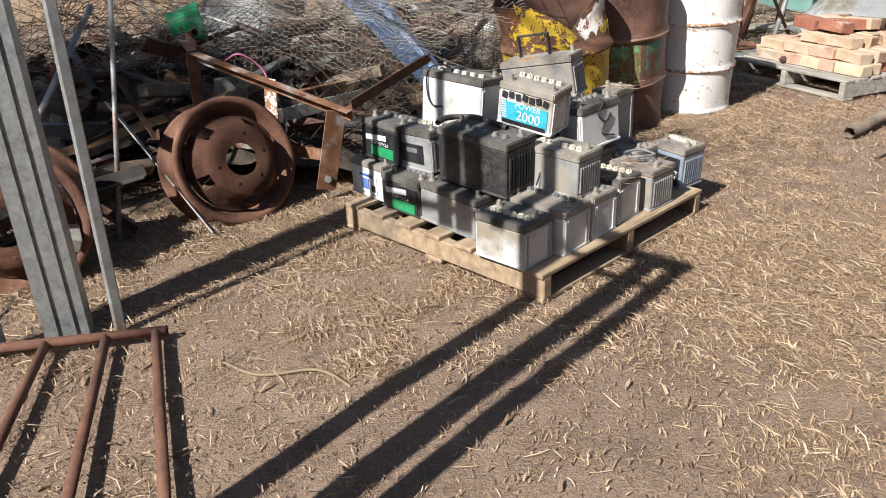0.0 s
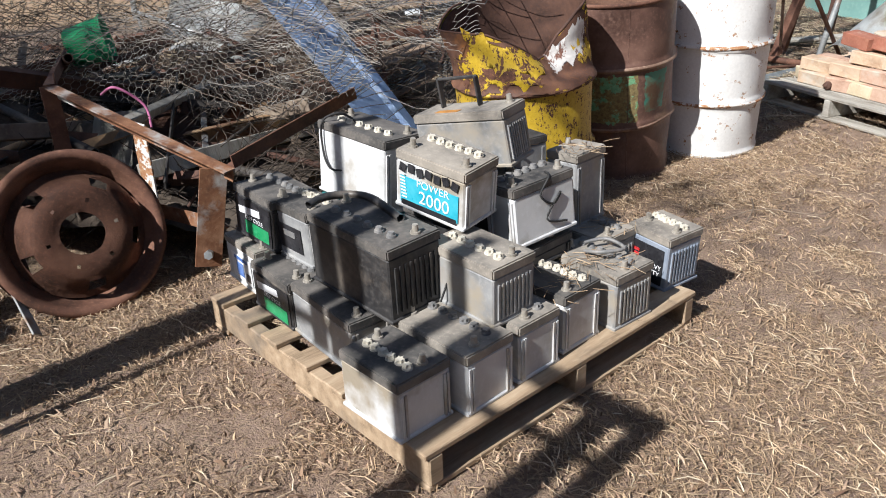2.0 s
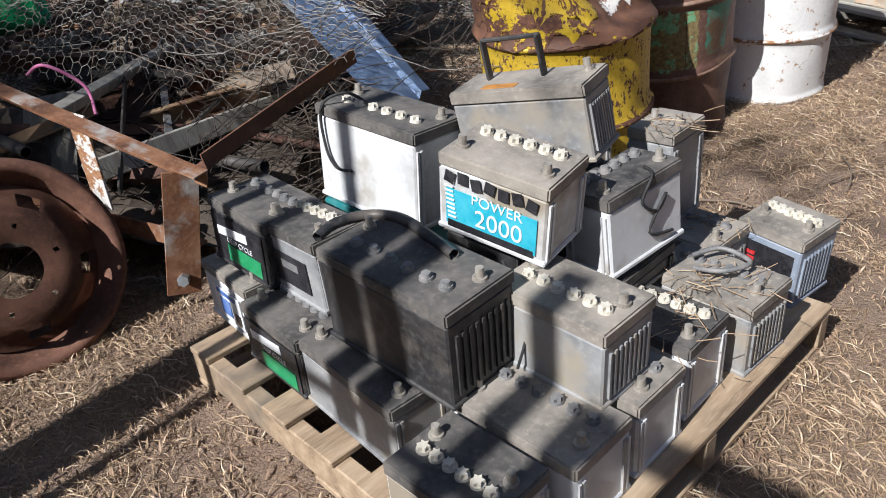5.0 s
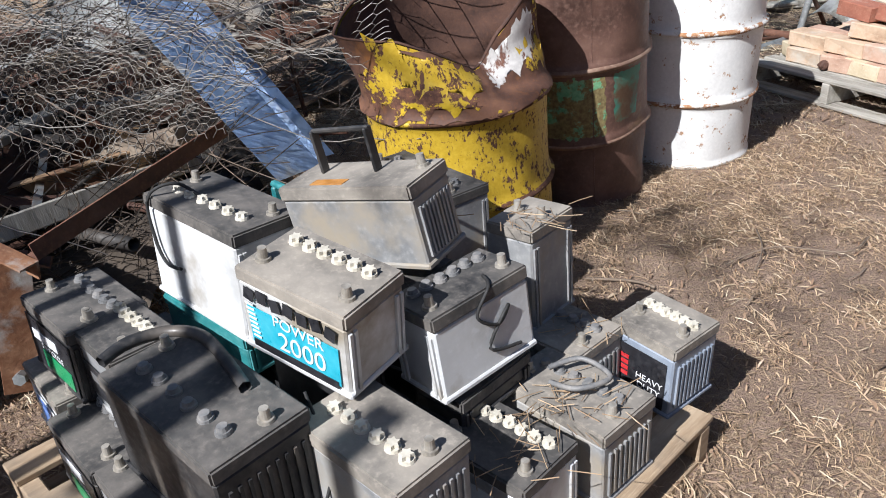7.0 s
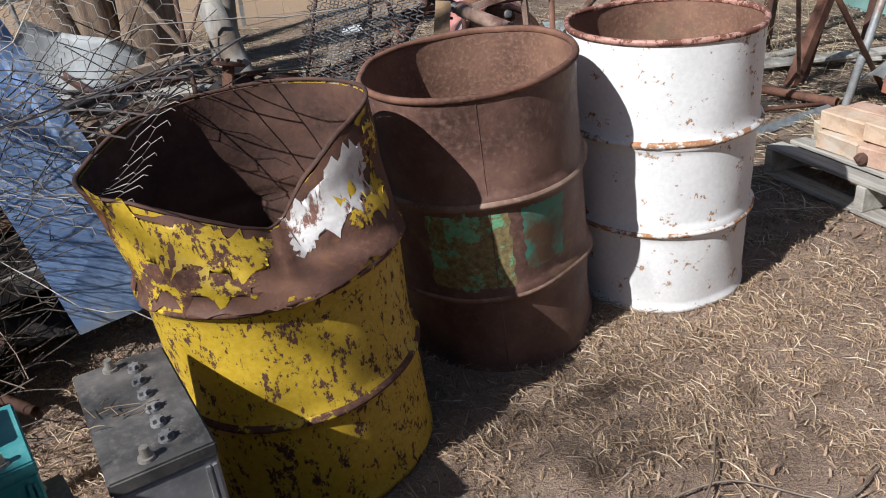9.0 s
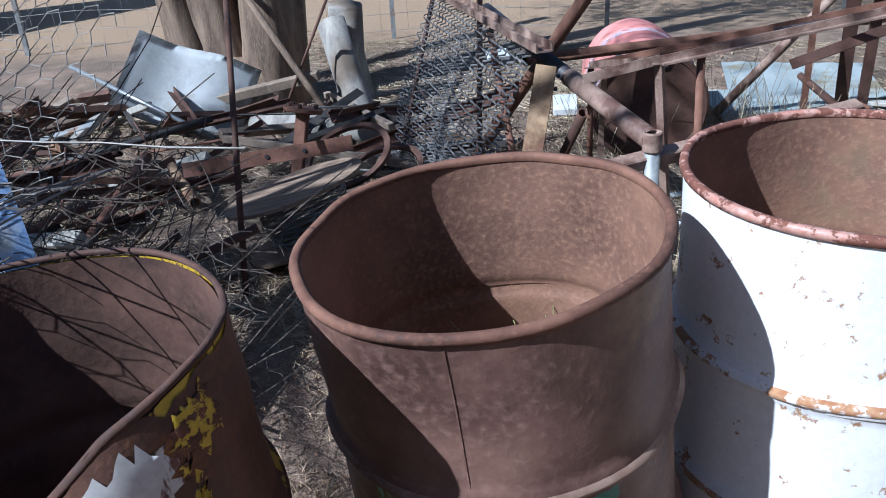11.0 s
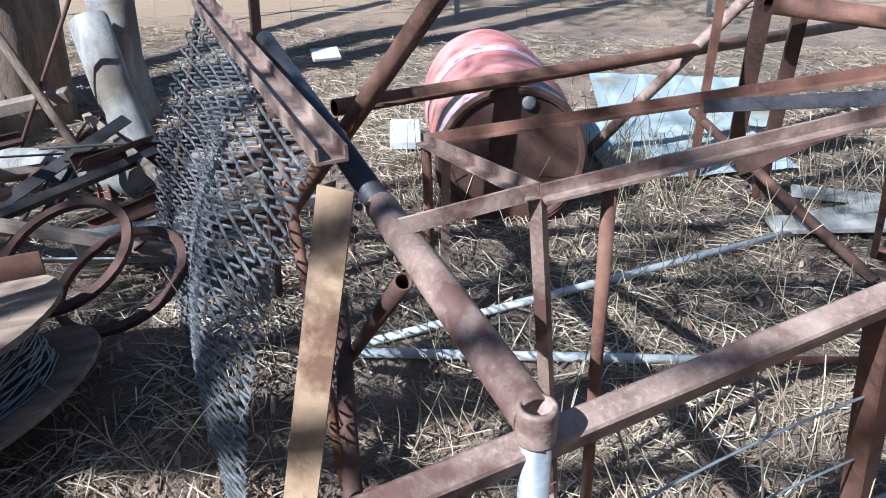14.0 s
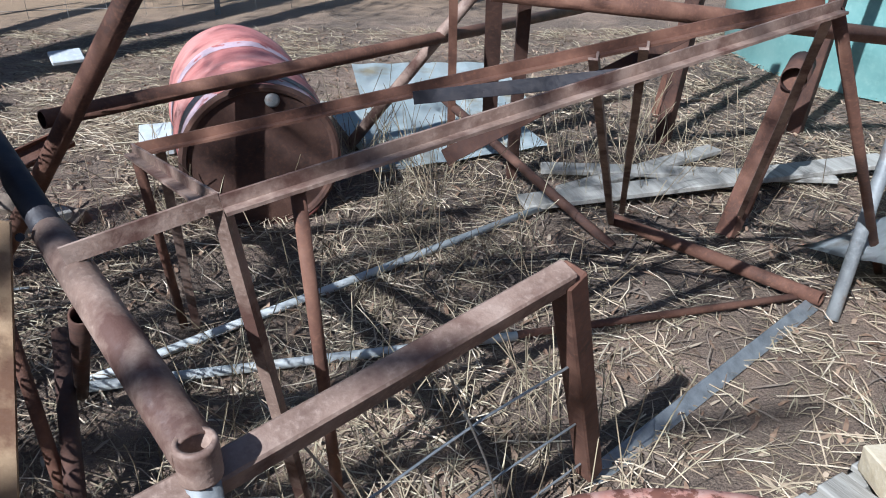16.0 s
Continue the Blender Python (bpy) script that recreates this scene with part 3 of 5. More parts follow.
def cap_mesh(material, star):
    bm = bmesh.new()
    bmesh.ops.create_cone(bm, cap_ends=True, segments=14, radius1=0.0145, radius2=0.0135, depth=0.006, matrix=Matrix.Translation((0, 0, 0.003)))
    if star:
        out = []
        for i in range(12):
            an = i * math.tau / 12
            r = 0.0125 if i % 2 == 0 else 0.0075
            out.append((r * math.cos(an), r * math.sin(an)))
        b2 = profile_bm(out, 0.009)
        b2.transform(Matrix.Translation((0, 0, 0.005)))
        join(bm, b2)
    else:
        bmesh.ops.create_cone(bm, cap_ends=True, segments=12, radius1=0.011, radius2=0.009, depth=0.008, matrix=Matrix.Translation((0, 0, 0.01)))
    return mesh_of("vent_cap", bm, material)


def post_mesh():
    bm = bmesh.new()
    bmesh.ops.create_cone(bm, cap_ends=True, segments=14, radius1=0.015, radius2=0.014, depth=0.006, matrix=Matrix.Translation((0, 0, 0.003)))
    bmesh.ops.create_cone(bm, cap_ends=True, segments=14, radius1=0.0095, radius2=0.008, depth=0.02, matrix=Matrix.Translation((0, 0, 0.015)))
    return mesh_of("terminal", bm, LEAD)


CAPS = {"white": cap_mesh(CAP_WHITE, True), "grey": cap_mesh(CAP_GREY, True), "flat": cap_mesh(CAP_GREY, False)}
POST = post_mesh()


def shared(name, me, parent, m):
    ob = new(name, me)
    ob.parent = parent
    ob.matrix_local = m
    return ob


GROUP = "used batteries on the pallet"


def battery(m, L, W, H, case_mat, lid_mat, label, caps="white", row=0.03, ribs="end", label_kind="", posts=(1, 1), side=1, tall_lid=0.03):
    """A car battery that stands on the origin of m: x along its length. side: the long face that carries its label (+1 or -1 in y)."""
    b = thing("battery", m, label, "battery", GROUP)
    ch = H - tall_lid
    part("case", box(L - 0.006, W - 0.006, ch, bevel=0.004), case_mat, b)
    lid = box(L, W, tall_lid, (0, 0, ch), 0.004, 2)
    part("lid", lid, lid_mat, b, "dust covered lid")
    if caps:
        for i in range(6):
            shared("vent_cap", CAPS[caps], b, pose((i - 2.5) * L * 0.135, row + random.uniform(-0.002, 0.002), H, random.uniform(-4, 4), random.uniform(-4, 4), random.uniform(0, 60)))
    for s, on in zip((-1, 1), posts):
        if on:
            shared("terminal", POST, b, pose(s * (L / 2 - 0.03), -row if caps else row, H))
    if ribs:
        for e in ((1, -1) if ribs == "both" else (1,) if ribs == "end" else (-1,)):
            n = 9
            for i in range(n):
                y = (i - (n - 1) / 2) * (W - 0.03) / n
                part("rib", box(0.006, 0.006, ch * 0.72, (e * (L / 2 - 0.001), y, ch * 0.14), 0.0), case_mat, b)
    else:
        for e in (1, -1):
            for y in (-W / 2 + 0.012, W / 2 - 0.012, -W / 2 + 0.024, W / 2 - 0.024):
                part("corner_rib", box(0.006, 0.007, ch * 0.9, (e * (L / 2 - 0.001), y, ch * 0.03)), case_mat, b)
    part("foot_rail", box(L + 0.004, W + 0.004, 0.012, bevel=0.003), case_mat, b)
    y = side * (W / 2 - 0.0005)
    face = pose(0, y, ch * 0.5, 90, 0, 0 if side < 0 else 180)
    if label_kind == "power":
        part("label", flat_on(face @ pose(0, -0.012, 0), L * 0.84, ch * 0.56), LABEL_CYAN, b, "cyan printed label")
        part("print", words_bm("2000", 0.056, face @ pose(0.02, -0.02, 0.0025)), LABEL_WHITE, b, "white printed digits")
        part("print", words_bm("POWER", 0.034, face @ pose(0.015, 0.022, 0.0025)), LABEL_WHITE, b, "white lettering")
        part("print", flat_on(face @ pose(0.0, -0.052, 0.002), L * 0.8, 0.016), LABEL_BLACK, b, "dark printed strip")
        for i in range(7):
            part("torn_opening", flat_on(face @ pose(L * (-0.38 + 0.125 * i), 0.057 + 0.004 * (i % 2), 0.002, 0, 0, 12 * (i % 3 - 1)), L * 0.09, 0.026), LABEL_BLACK, b, "dark torn opening in the case")
        for i in range(8):
            part("print", flat_on(face @ pose(L * (-0.39 + 0.005 * i), 0.035 - 0.01 * i, 0.0022), 0.02, 0.004), LABEL_WHITE, b)
    elif label_kind == "green":
        part("label", flat_on(face, L * 0.92, ch * 0.9), LABEL_BLACK, b, "black printed label")
        part("print", flat_on(face @ pose(-L * 0.08, 0.03, 0.002, 0, 0, 6), L * 0.55, 0.024), LABEL_WHITE, b, "white printed mark")
        part("print", flat_on(face @ pose(L * 0.1, -0.03, 0.002), L * 0.6, 0.045), LABEL_GREEN, b, "green printed block")
        part("print", words_bm("DEEP CYCLE", 0.02, face @ pose(L * 0.03, 0.005, 0.0025)), LABEL_WHITE, b, "white lettering")
    elif label_kind == "blue":
        part("label", flat_on(face, L * 0.6, ch * 0.7), LABEL_WHITE, b, "white paper label")
        part("print", flat_on(face @ pose(-0.01, -0.005, 0.002), L * 0.22, 0.05), LABEL_BLUE, b, "blue printed mark")
        part("print", flat_on(face @ pose(0.0, 0.036, 0.002), L * 0.4, 0.012), LABEL_BLUE, b)
        part("print", flat_on(face @ pose(0.05, -0.02, 0.002), L * 0.12, 0.03), LABEL_BLACK, b)
    elif label_kind == "red":
        part("label", flat_on(face, L * 0.8, ch * 0.8), LABEL_BLACK, b, "black printed label")
        for k in (0.032, 0.016, 0.0, -0.016):
            part("print", flat_on(face @ pose(-L * 0.26, k, 0.002), L * 0.2, 0.01), LABEL_RED, b, "red printed stripe")
        part("print", words_bm("HEAVY\nDUTY", 0.024, face @ pose(L * 0.17, -0.015, 0.0025)), LABEL_WHITE, b, "white lettering")
    elif label_kind == "grey":
        part("label", flat_on(face, L * 0.6, ch * 0.55), LABEL_BLACK, b, "worn black label")
        part("print", flat_on(face @ pose(0, 0.015, 0.002), L * 0.3, 0.02), CAP_GREY, b)
    return b


def flat_on(face, w, h):
    return box(w, h, 0.0014, bevel=0.0, m=face)


def stand(F, z, yaw, L, W, tilt=(0, 0)):
    """The pose of a battery whose near corner is F, long axis at yaw, short axis a quarter turn on the right of it."""
    a = radians(yaw)
    c = Vector((F[0], F[1])) + Vector((math.cos(a), math.sin(a))) * L / 2 + Vector((math.sin(a), -math.cos(a))) * W / 2
    return pose(c.x, c.y, z, tilt[0], tilt[1], yaw + 180)


random.seed(11)
D = 0.121
# along the edge of the pallet that faces the track
battery(pose(0.543, 2.68, D, 0, 0, -41), 0.235, 0.174, 0.172, WHITE_CASE, DARK_LID, "dirty white battery with a black dusty lid", "white", -0.02, None)
battery(pose(0.673, 2.816, D, 0, 0, -41), 0.298, 0.173, 0.179, WHITE_CASE, DUST_LID, "white battery with a dust covered grey lid", "grey", 0.03, None)
battery(pose(0.817, 2.949, D, 0, 0, -42), 0.252, 0.166, 0.176, WHITE_CASE, DUST_LID, "off-white battery with a brown dusty lid", "grey", 0.03, None)
battery(pose(0.947, 3.096, D, 0, 0, -41), 0.23, 0.168, 0.184, WHITE_CASE, DARK_LID, "white battery with a dark recessed lid", "white", 0.04, None)
battery(pose(1.1, 3.25, D, 0.5, 0.5, -45), 0.274, 0.173, 0.182, GREY_CASE, DUST_LID, "grey ribbed battery under dust and straw", "flat", 0.02, "end")
battery(pose(1.094, 3.474, D, 0.5, -0.5, -44), 0.231, 0.172, 0.188, GREY_CASE, DUST_LID, "grey battery with a dusty lid and lead posts", "flat", 0.03, "end")
battery(pose(1.325, 3.474, D + 0.003, 1, 3.2, -49), 0.178, 0.166, 0.192, BLUE_CASE, DUST_LID, "blue grey ribbed battery with a red and black label", "white", 0.02, "end", "red", side=-1)
# along the edge with the open deck
battery(pose(-0.057, 3.4, D, 0, 0, -45.5), 0.245, 0.134, 0.166, WHITE_CASE, DUST_LID, "small white battery with a blue print", "flat", 0.02, None, "blue", side=-1)
battery(pose(0.122, 3.2, D, 0, 0, -44.5), 0.25, 0.158, 0.16, BLACK_CASE, DARK_LID, "black battery with a green and white label", "flat", 0.03, None, "green", side=-1)
battery(pose(0.332, 2.992, D, 0, 1, -45.2), 0.33, 0.15, 0.17, GREY_CASE, DARK_LID, "grey battery in the shade of a post", "flat", 0.03, None)
# hidden ones that carry the upper layer
for F, yaw in (((0.34, 3.13), 137), ((0.16, 3.36), 137), ((0.5, 3.33), 137), ((0.32, 3.52), 137), ((0.68, 3.5), 137), ((0.8, 3.7), 137), ((0.55, 3.72), 137), ((0.66, 3.12), 137), ((0.84, 3.28), 137)):
    battery(stand(F, D, yaw, 0.24, 0.16), 0.24, 0.16, 0.172, BLACK_CASE, DARK_LID, "black dusty battery inside the stack", "", 0.03, None)
U = 0.2995
battery(pose(0.02, 3.412, U - 0.006, -2, 3, -41), 0.242, 0.182, 0.178, BLACK_CASE, DARK_LID, "black battery with a green and white label", "flat", 0.03, None, "green", side=-1)
battery(pose(0.18, 3.282, U - 0.012, 0.8, -2.2, -44), 0.235, 0.15, 0.182, GREY_CASE, DARK_LID, "grey battery with a worn black label", "white", 0.03, None, "grey", side=-1)
battery(pose(0.443, 3.0, U + 0.004, 1.8, 2.1, -41), 0.365, 0.186, 0.222, BLACK_CASE, DARK_LID, "large black truck battery under dust", "flat", -0.03, "end")
battery(pose(0.745, 2.947, U - 0.002, 0.6, 1.4, -42), 0.262, 0.163, 0.174, GREY_CASE, DUST_LID, "dark grey ribbed battery with white caps", "white", -0.018, "end")
# second layer that carries the top
battery(pose(0.61, 3.21, U, 0, 0, -41), 0.2, 0.13, 0.185, BLACK_CASE, DARK_LID, "black dusty battery inside the stack", "", 0.03, None)
battery(pose(0.715, 3.41, U, 0, 0, -32), 0.27, 0.13, 0.235, BLACK_CASE, DARK_LID, "black dusty battery inside the stack", "", 0.03, None)
battery(pose(0.895, 3.25, U - 0.003, 0, 0, -40), 0.13, 0.22, 0.07, BLACK_CASE, DARK_LID, "low black battery under a leaning one", "", 0.03, None)
battery(pose(0.637, 3.132, 0.505, 4, 7.5, -33), 0.25, 0.156, 0.178, WHITE_CASE, DUST_LID, "split white battery with a cyan label", "white", 0.035, None, "power", side=-1)
battery(pose(0.89, 3.238, 0.384, 3.2, -3.3, -47) @ pose(0, 0, 0, 0, 0, 90), 0.245, 0.135, 0.185, WHITE_CASE, DARK_LID, "leaning white battery with a dark recessed lid", "flat", 0.03, None)
TOP = pose(0.715, 3.398, 0.56, 2.8, -9.5, -29)
battery(TOP, 0.335, 0.14, 0.175, GREY_CASE, DUST_LID, "grey battery with a folding carry handle on top", "", 0.03, "end", posts=(0, 1))
battery(pose(0.33, 3.5, U, 0, 0, -40), 0.34, 0.17, 0.1, TEAL_CASE, TEAL_CASE, "teal battery under a long white one", "", 0.03, None)
LONG = pose(0.34, 3.5, 0.4, -3, 2.3, -39.8)
battery(LONG, 0.354, 0.185, 0.25, WHITE_CASE, DARK_LID, "long white battery with a black cord", "white", -0.03, None)
battery(pose(1.037, 3.557, U, 0.1, -1.0, -39), 0.126, 0.166, 0.255, GREY_CASE, DUST_LID, "narrow dark grey battery with straw on its lid", "", 0.0, None)
battery(stand((0.81, 3.735), U, 130, 0.385, 0.178), 0.385, 0.178, 0.215, GREY_CASE, DARK_LID, "dark battery with a serrated lid edge", "grey", 0.02, None)
battery(stand((0.445, 3.756), U - 0.1, 135, 0.24, 0.165), 0.24, 0.165, 0.24, TEAL_CASE, TEAL_CASE, "teal battery with a moulded handle", "", 0.03, None)

# carry handle of the topmost battery, cords
h = thing("carry_handle", TOP @ pose(-0.03, 0.015, 0.175), "black folding plastic carry handle on a battery", "handle")
part("grip", box(0.15, 0.01, 0.01, (0, 0, 0.085), 0.003), BLACK_CASE, h)
for s in (-1, 1):
    part("leg", box(0.007, 0.026, 0.092, (s * 0.07, 0, 0), 0.003), BLACK_CASE, h)
solo("warning_label", box(0.085, 0.026, 0.0012), LABEL_ORANGE, TOP @ pose(-0.045, -0.042, 0.1752), "orange warning label on a battery lid", "label")
h = thing("carry_handle", pose(0.385, 3.906, 0.4385, 0, 0, -45), "teal moulded battery handle", "handle")
part("grip", box(0.13, 0.022, 0.018, (0, 0, 0.06), 0.006), TEAL_CASE, h)
for s in (-1, 1):
    part("leg", box(0.018, 0.022, 0.062, (s * 0.056, 0, 0), 0.005), TEAL_CASE, h)


def cord(points, r, label, material=CORD):
    pts = [Vector(p) for p in points]
    smooth = []
    for i in range(len(pts) - 1):
        p0, p1, p2, p3 = pts[max(i - 1, 0)], pts[i], pts[i + 1], pts[min(i + 2, len(pts) - 1)]
        for k in range(6):
            t = k / 6
            smooth.append(0.5 * (2 * p1 + (p2 - p0) * t + (2 * p0 - 5 * p1 + 4 * p2 - p3) * t * t + (3 * p1 - p0 - 3 * p2 + p3) * t ** 3))
    smooth.append(pts[-1])
    solo("cord", wires_bm([smooth], r, 6), material, Matrix(), label, "cord", smooth=True)


cord([LONG @ Vector(p) for p in ((-0.05, -0.02, 0.254), (-0.1, -0.05, 0.28), (-0.14, -0.097, 0.25), (-0.135, -0.1, 0.15), (-0.1, -0.1, 0.1), (-0.04, -0.1, 0.105))], 0.004, "black cord hanging from a white battery")
cord([pose(0.89, 3.238, 0.384, 3.2, -3.3, -47) @ Vector(p) for p in ((0.03, 0.04, 0.189), (0.066, 0.02, 0.186), (0.07, -0.02, 0.14), (0.07, 0.03, 0.1), (0.07, 0.06, 0.13), (0.07, 0.0, 0.06), (0.07, 0.08, 0.03))], 0.0035, "black plaited cord on a white battery")
cord([(0.25, 3.06, 0.54), (0.28, 3.11, 0.545), (0.34, 3.15, 0.54), (0.41, 3.13, 0.54), (0.48, 3.05, 0.536), (0.53, 2.98, 0.534)], 0.012, "thick black rubber strap on a battery", BLACK_CASE)
cord([(0.62, 3.0, 0.505), (0.66, 2.94, 0.4), (0.64, 2.9, 0.32)], 0.003, "thin wire hanging between batteries")
cord([(1.05, 3.25, 0.315), (1.1, 3.2, 0.335), (1.17, 3.24, 0.33), (1.12, 3.3, 0.335), (1.05, 3.28, 0.33)], 0.006, "grey cable lying over battery lids", CAP_GREY)

# ---- bricks on the far pallet ----
random.seed(21)
BRICK_MESHES = []
for material in BRICKS:
    bm = box(0.228, 0.11, 0.076, bevel=0.005)
    for v in bm.verts:
        v.co += Vector((random.uniform(-0.004, 0.004), random.uniform(-0.004, 0.004), random.uniform(-0.002, 0.002)))
    BRICK_MESHES.append(mesh_of("brick", bm, material))
BM = pose(2.91, 5.37, 0.145, 0, 0, 26)
for layer, rows in enumerate((((0.2, 0.98), (0.12, 0.95)), ((0.24, 0.92), (0.16, 0.85)), ((0.3, 0.86), (0.3, 0.72)), ((0.34, 0.62), (0.42, 0.68)))):
    x = rows[0][0]
    while x < rows[0][1]:
        y = rows[1][0] + random.uniform(0, 0.03)
        while y < rows[1][1] + 0.05:
            turn = random.choice((0, 90, 90)) + random.uniform(-26, 26)
            ob = new("brick", random.choice([BRICK_MESHES[k] for k in (0, 0, 0, 1, 1, 2, 3, 3)]))
            ob.matrix_world = BM @ pose(x, y, layer * 0.0785 + (0.012 if layer == 3 else 0), random.uniform(-5, 5) * (layer > 0), random.uniform(-5, 5) * (layer > 0), turn if (x > rows[0][0] + 0.05) else random.uniform(-8, 8) + 90)
            tagged(ob, "loose salvaged clay brick with mortar stuck on", "brick", "salvaged bricks on a pallet")
            y += 0.235 if abs((turn % 180) - 90) < 45 else 0.125
        x += 0.125 if layer % 2 else 0.128
bm, rings = lathe_bm([(0.002, 0), (0.026, 0.012), (0.034, 0.03), (0.026, 0.05), (0.003, 0.066)], 14, lambda an, r, z: (r * (1 + 0.22 * math.sin(an * 7 + z * 260)) * math.cos(an), r * (1 + 0.22 * math.sin(an * 7 + z * 260)) * math.sin(an), z))
solo("pine_cone", bm, RUST_DARK, pose(2.74, 6.05, 0.14), "brown pine cone on the brick pallet", "pine cone")
bar("pipe_offcut", "pipe", (3.18, 6.2, 0.42), (3.4, 5.95, 0.42), 0.07, RUST_DARK, "rusty pipe offcut on the brick stack", "pipe")
bar("pipe_offcut", "pipe", (3.25, 6.26, 0.42), (3.46, 6.0, 0.42), 0.07, RUST_DARK, "rusty pipe offcut on the brick stack", "pipe")
# a pale cover behind the bricks
bm = bmesh.new()
grid = [[bm.verts.new((x, y, 0.6 * math.exp(-((x - 0.5) / 0.45) ** 2 - ((y - 0.4) / 0.4) ** 2) + 0.1 * math.exp(-((x - 1.4) / 0.7) ** 2) + 0.02 * noise.noise(Vector((x * 5, y * 5, 1))) + 0.03)) for x in np.linspace(0, 2.2, 34)] for y in np.linspace(0, 0.9, 20)]
for j in range(19):
    for i in range(33):
        bm.faces.new((grid[j][i], grid[j][i + 1], grid[j + 1][i + 1], grid[j + 1][i]))
bmesh.ops.solidify(bm, geom=bm.faces[:], thickness=0.006)
solo("cover_sheet", bm, WHITE_SHEET, pose(3.25, 6.75, 0.0, 0, 0, 8), "pale grey cover sheet draped behind the bricks", "cover", smooth=True)
cord([(2.58, 4.5, 0.035), (2.7, 4.6, 0.04), (2.95, 4.83, 0.05), (3.3, 5.0, 0.04)], 0.035, "weathered branch lying on the dirt", TWIG)

# ---- steel posts and the gate by the entrance ----
gp = thing("gate_post", pose(-1.03, 2.29, 0.0, 0, 0, 12), "galvanised steel channel post standing on the dirt", "post")
bm = profile_bm(channel_outline(0.15, 0.06, 0.005), 2.0)
part("channel", bm, GALV, gp)
for s in (-0.03, 0.03):
    part("lip", box(0.012, 0.01, 2.0, (s, -0.004, 0)), GALV, gp)
bar("gate_post", "box", (-0.86, 2.335, 0.0), (-0.83, 2.36, 1.9), 0.035, GALV_OLD, "slim galvanised box section post", "post")
bar("gate_post", "box", (-1.23, 2.2, 0.0), (-1.25, 2.2, 1.9), 0.05, GALV_OLD, "galvanised post with a rail", "post")
rg = thing("pipe_gate", pose(0, 0, 0), "rusty pipe gate lying on the dirt", "gate")
bar_part("rail", "pipe", (-1.5, 2.1, 0.045), (-0.66, 2.27, 0.045), 0.036, RUST, rg)
bar_part("bar", "pipe", (-0.7, 2.27, 0.045), (-0.33, 1.4, 0.045), 0.032, RUST, rg)
bar_part("bar", "pipe", (-0.86, 2.24, 0.045), (-0.58, 1.4, 0.045), 0.032, RUST, rg)
bar_part("bar", "pipe", (-1.05, 2.2, 0.045), (-0.83, 1.4, 0.045), 0.032, RUST, rg)
bar_part("rail", "pipe", (-1.05, 1.38, 0.03), (-0.3, 1.4, 0.03), 0.036, RUST, rg)
rail_y = Vector((math.sin(radians(SUN_AZ)), -math.cos(radians(SUN_AZ)), 0))


def tall(perp, along, height, w, label):
    foot = SHADE * along + rail_y * perp
    bar("frame_post", "box", foot, foot + Vector((0, 0, height)), w, GALV_OLD, label, "post", "posts of the entrance frame", SUN_AZ)
    return foot


# unseen posts, placed to match the shadow lines on the dirt
for perp, height, w in ((-1.1, 2.44, 0.08), (-0.89, 2.4, 0.1), (-0.77, 2.4, 0.075)):
    tall(perp, 0.285, height, w, "tall galvanised post of the entrance frame")


def high(perp, z):
    return SHADE * 0.285 + rail_y * perp + Vector((0, 0, z))


# the lower rail is added, out of view, to hold the boards below
bar("frame_rail", "box", high(-2.0, 2.2), high(-0.73, 2.2), 0.028, GALV_OLD, "unseen high rail added to carry the shadow boards", "rail")
bar("frame_rail", "box", high(-1.1, 2.4), high(-0.73, 2.4), 0.06, GALV_OLD, "top rail of the entrance frame", "rail")
# boards added out of view to throw shadow bands over the batteries
for perp, top, w in ((-1.235, 2.74, 0.07), (-1.49, 2.72, 0.1), (-1.6, 2.72, 0.09), (-1.95, 3.2, 0.055)):
    bar("sign_board", "box", high(perp, 2.15), high(perp, top), w, GREYWOOD, "unseen board added to cast a shadow band on the batteries", "board", "boards on the high rail", SUN_AZ)

# ---- wheels and the scrap heap ----


def wheel(m, label):
    w = thing("wheel_rim", m, label, "wheel rim")
    R = 0.29
    prof = [(R - 0.035, 0.0), (R, 0.004), (R + 0.012, 0.016), (R, 0.024), (R - 0.018, 0.034), (R - 0.022, 0.075), (R - 0.05, 0.11), (R - 0.05, 0.13), (R - 0.022, 0.165), (R - 0.018, 0.2), (R + 0.008, 0.215), (R + 0.014, 0.228), (R, 0.236), (R - 0.02, 0.232), (R - 0.03, 0.205), (R - 0.058, 0.16), (R - 0.062, 0.1), (R - 0.04, 0.03), (R - 0.035, 0.0)]
    bm, _ = lathe_bm(prof, 64)
    part("rim_barrel", bm, RUST, w, smooth=True)
    # dished centre with hand holes and bolt holes
    bm = bmesh.new()
    seg = 60
    radii = [(0.075, 0.288), (0.09, 0.293), (0.112, 0.295), (0.126, 0.295), (0.152, 0.292), (0.172, 0.276), (0.19, 0.242), (0.208, 0.205), (0.234, 0.185)]
    rings = [[bm.verts.new((r * math.cos(i * math.tau / seg), r * math.sin(i * math.tau / seg), z)) for i in range(seg)] for r, z in radii]
    for k in range(len(radii) - 1):
        for i in range(seg):
            if (k == 2 and i % 10 in (4,)) or (k in (5, 6) and i % 12 in (5, 6, 7)):
                continue
            j = (i + 1) % seg
            bm.faces.new((rings[k][i], rings[k][j], rings[k + 1][j], rings[k + 1][i]))
    bmesh.ops.solidify(bm, geom=bm.faces[:], thickness=0.008)
    part("centre_disc", bm, RUST, w, smooth=True)
    return w


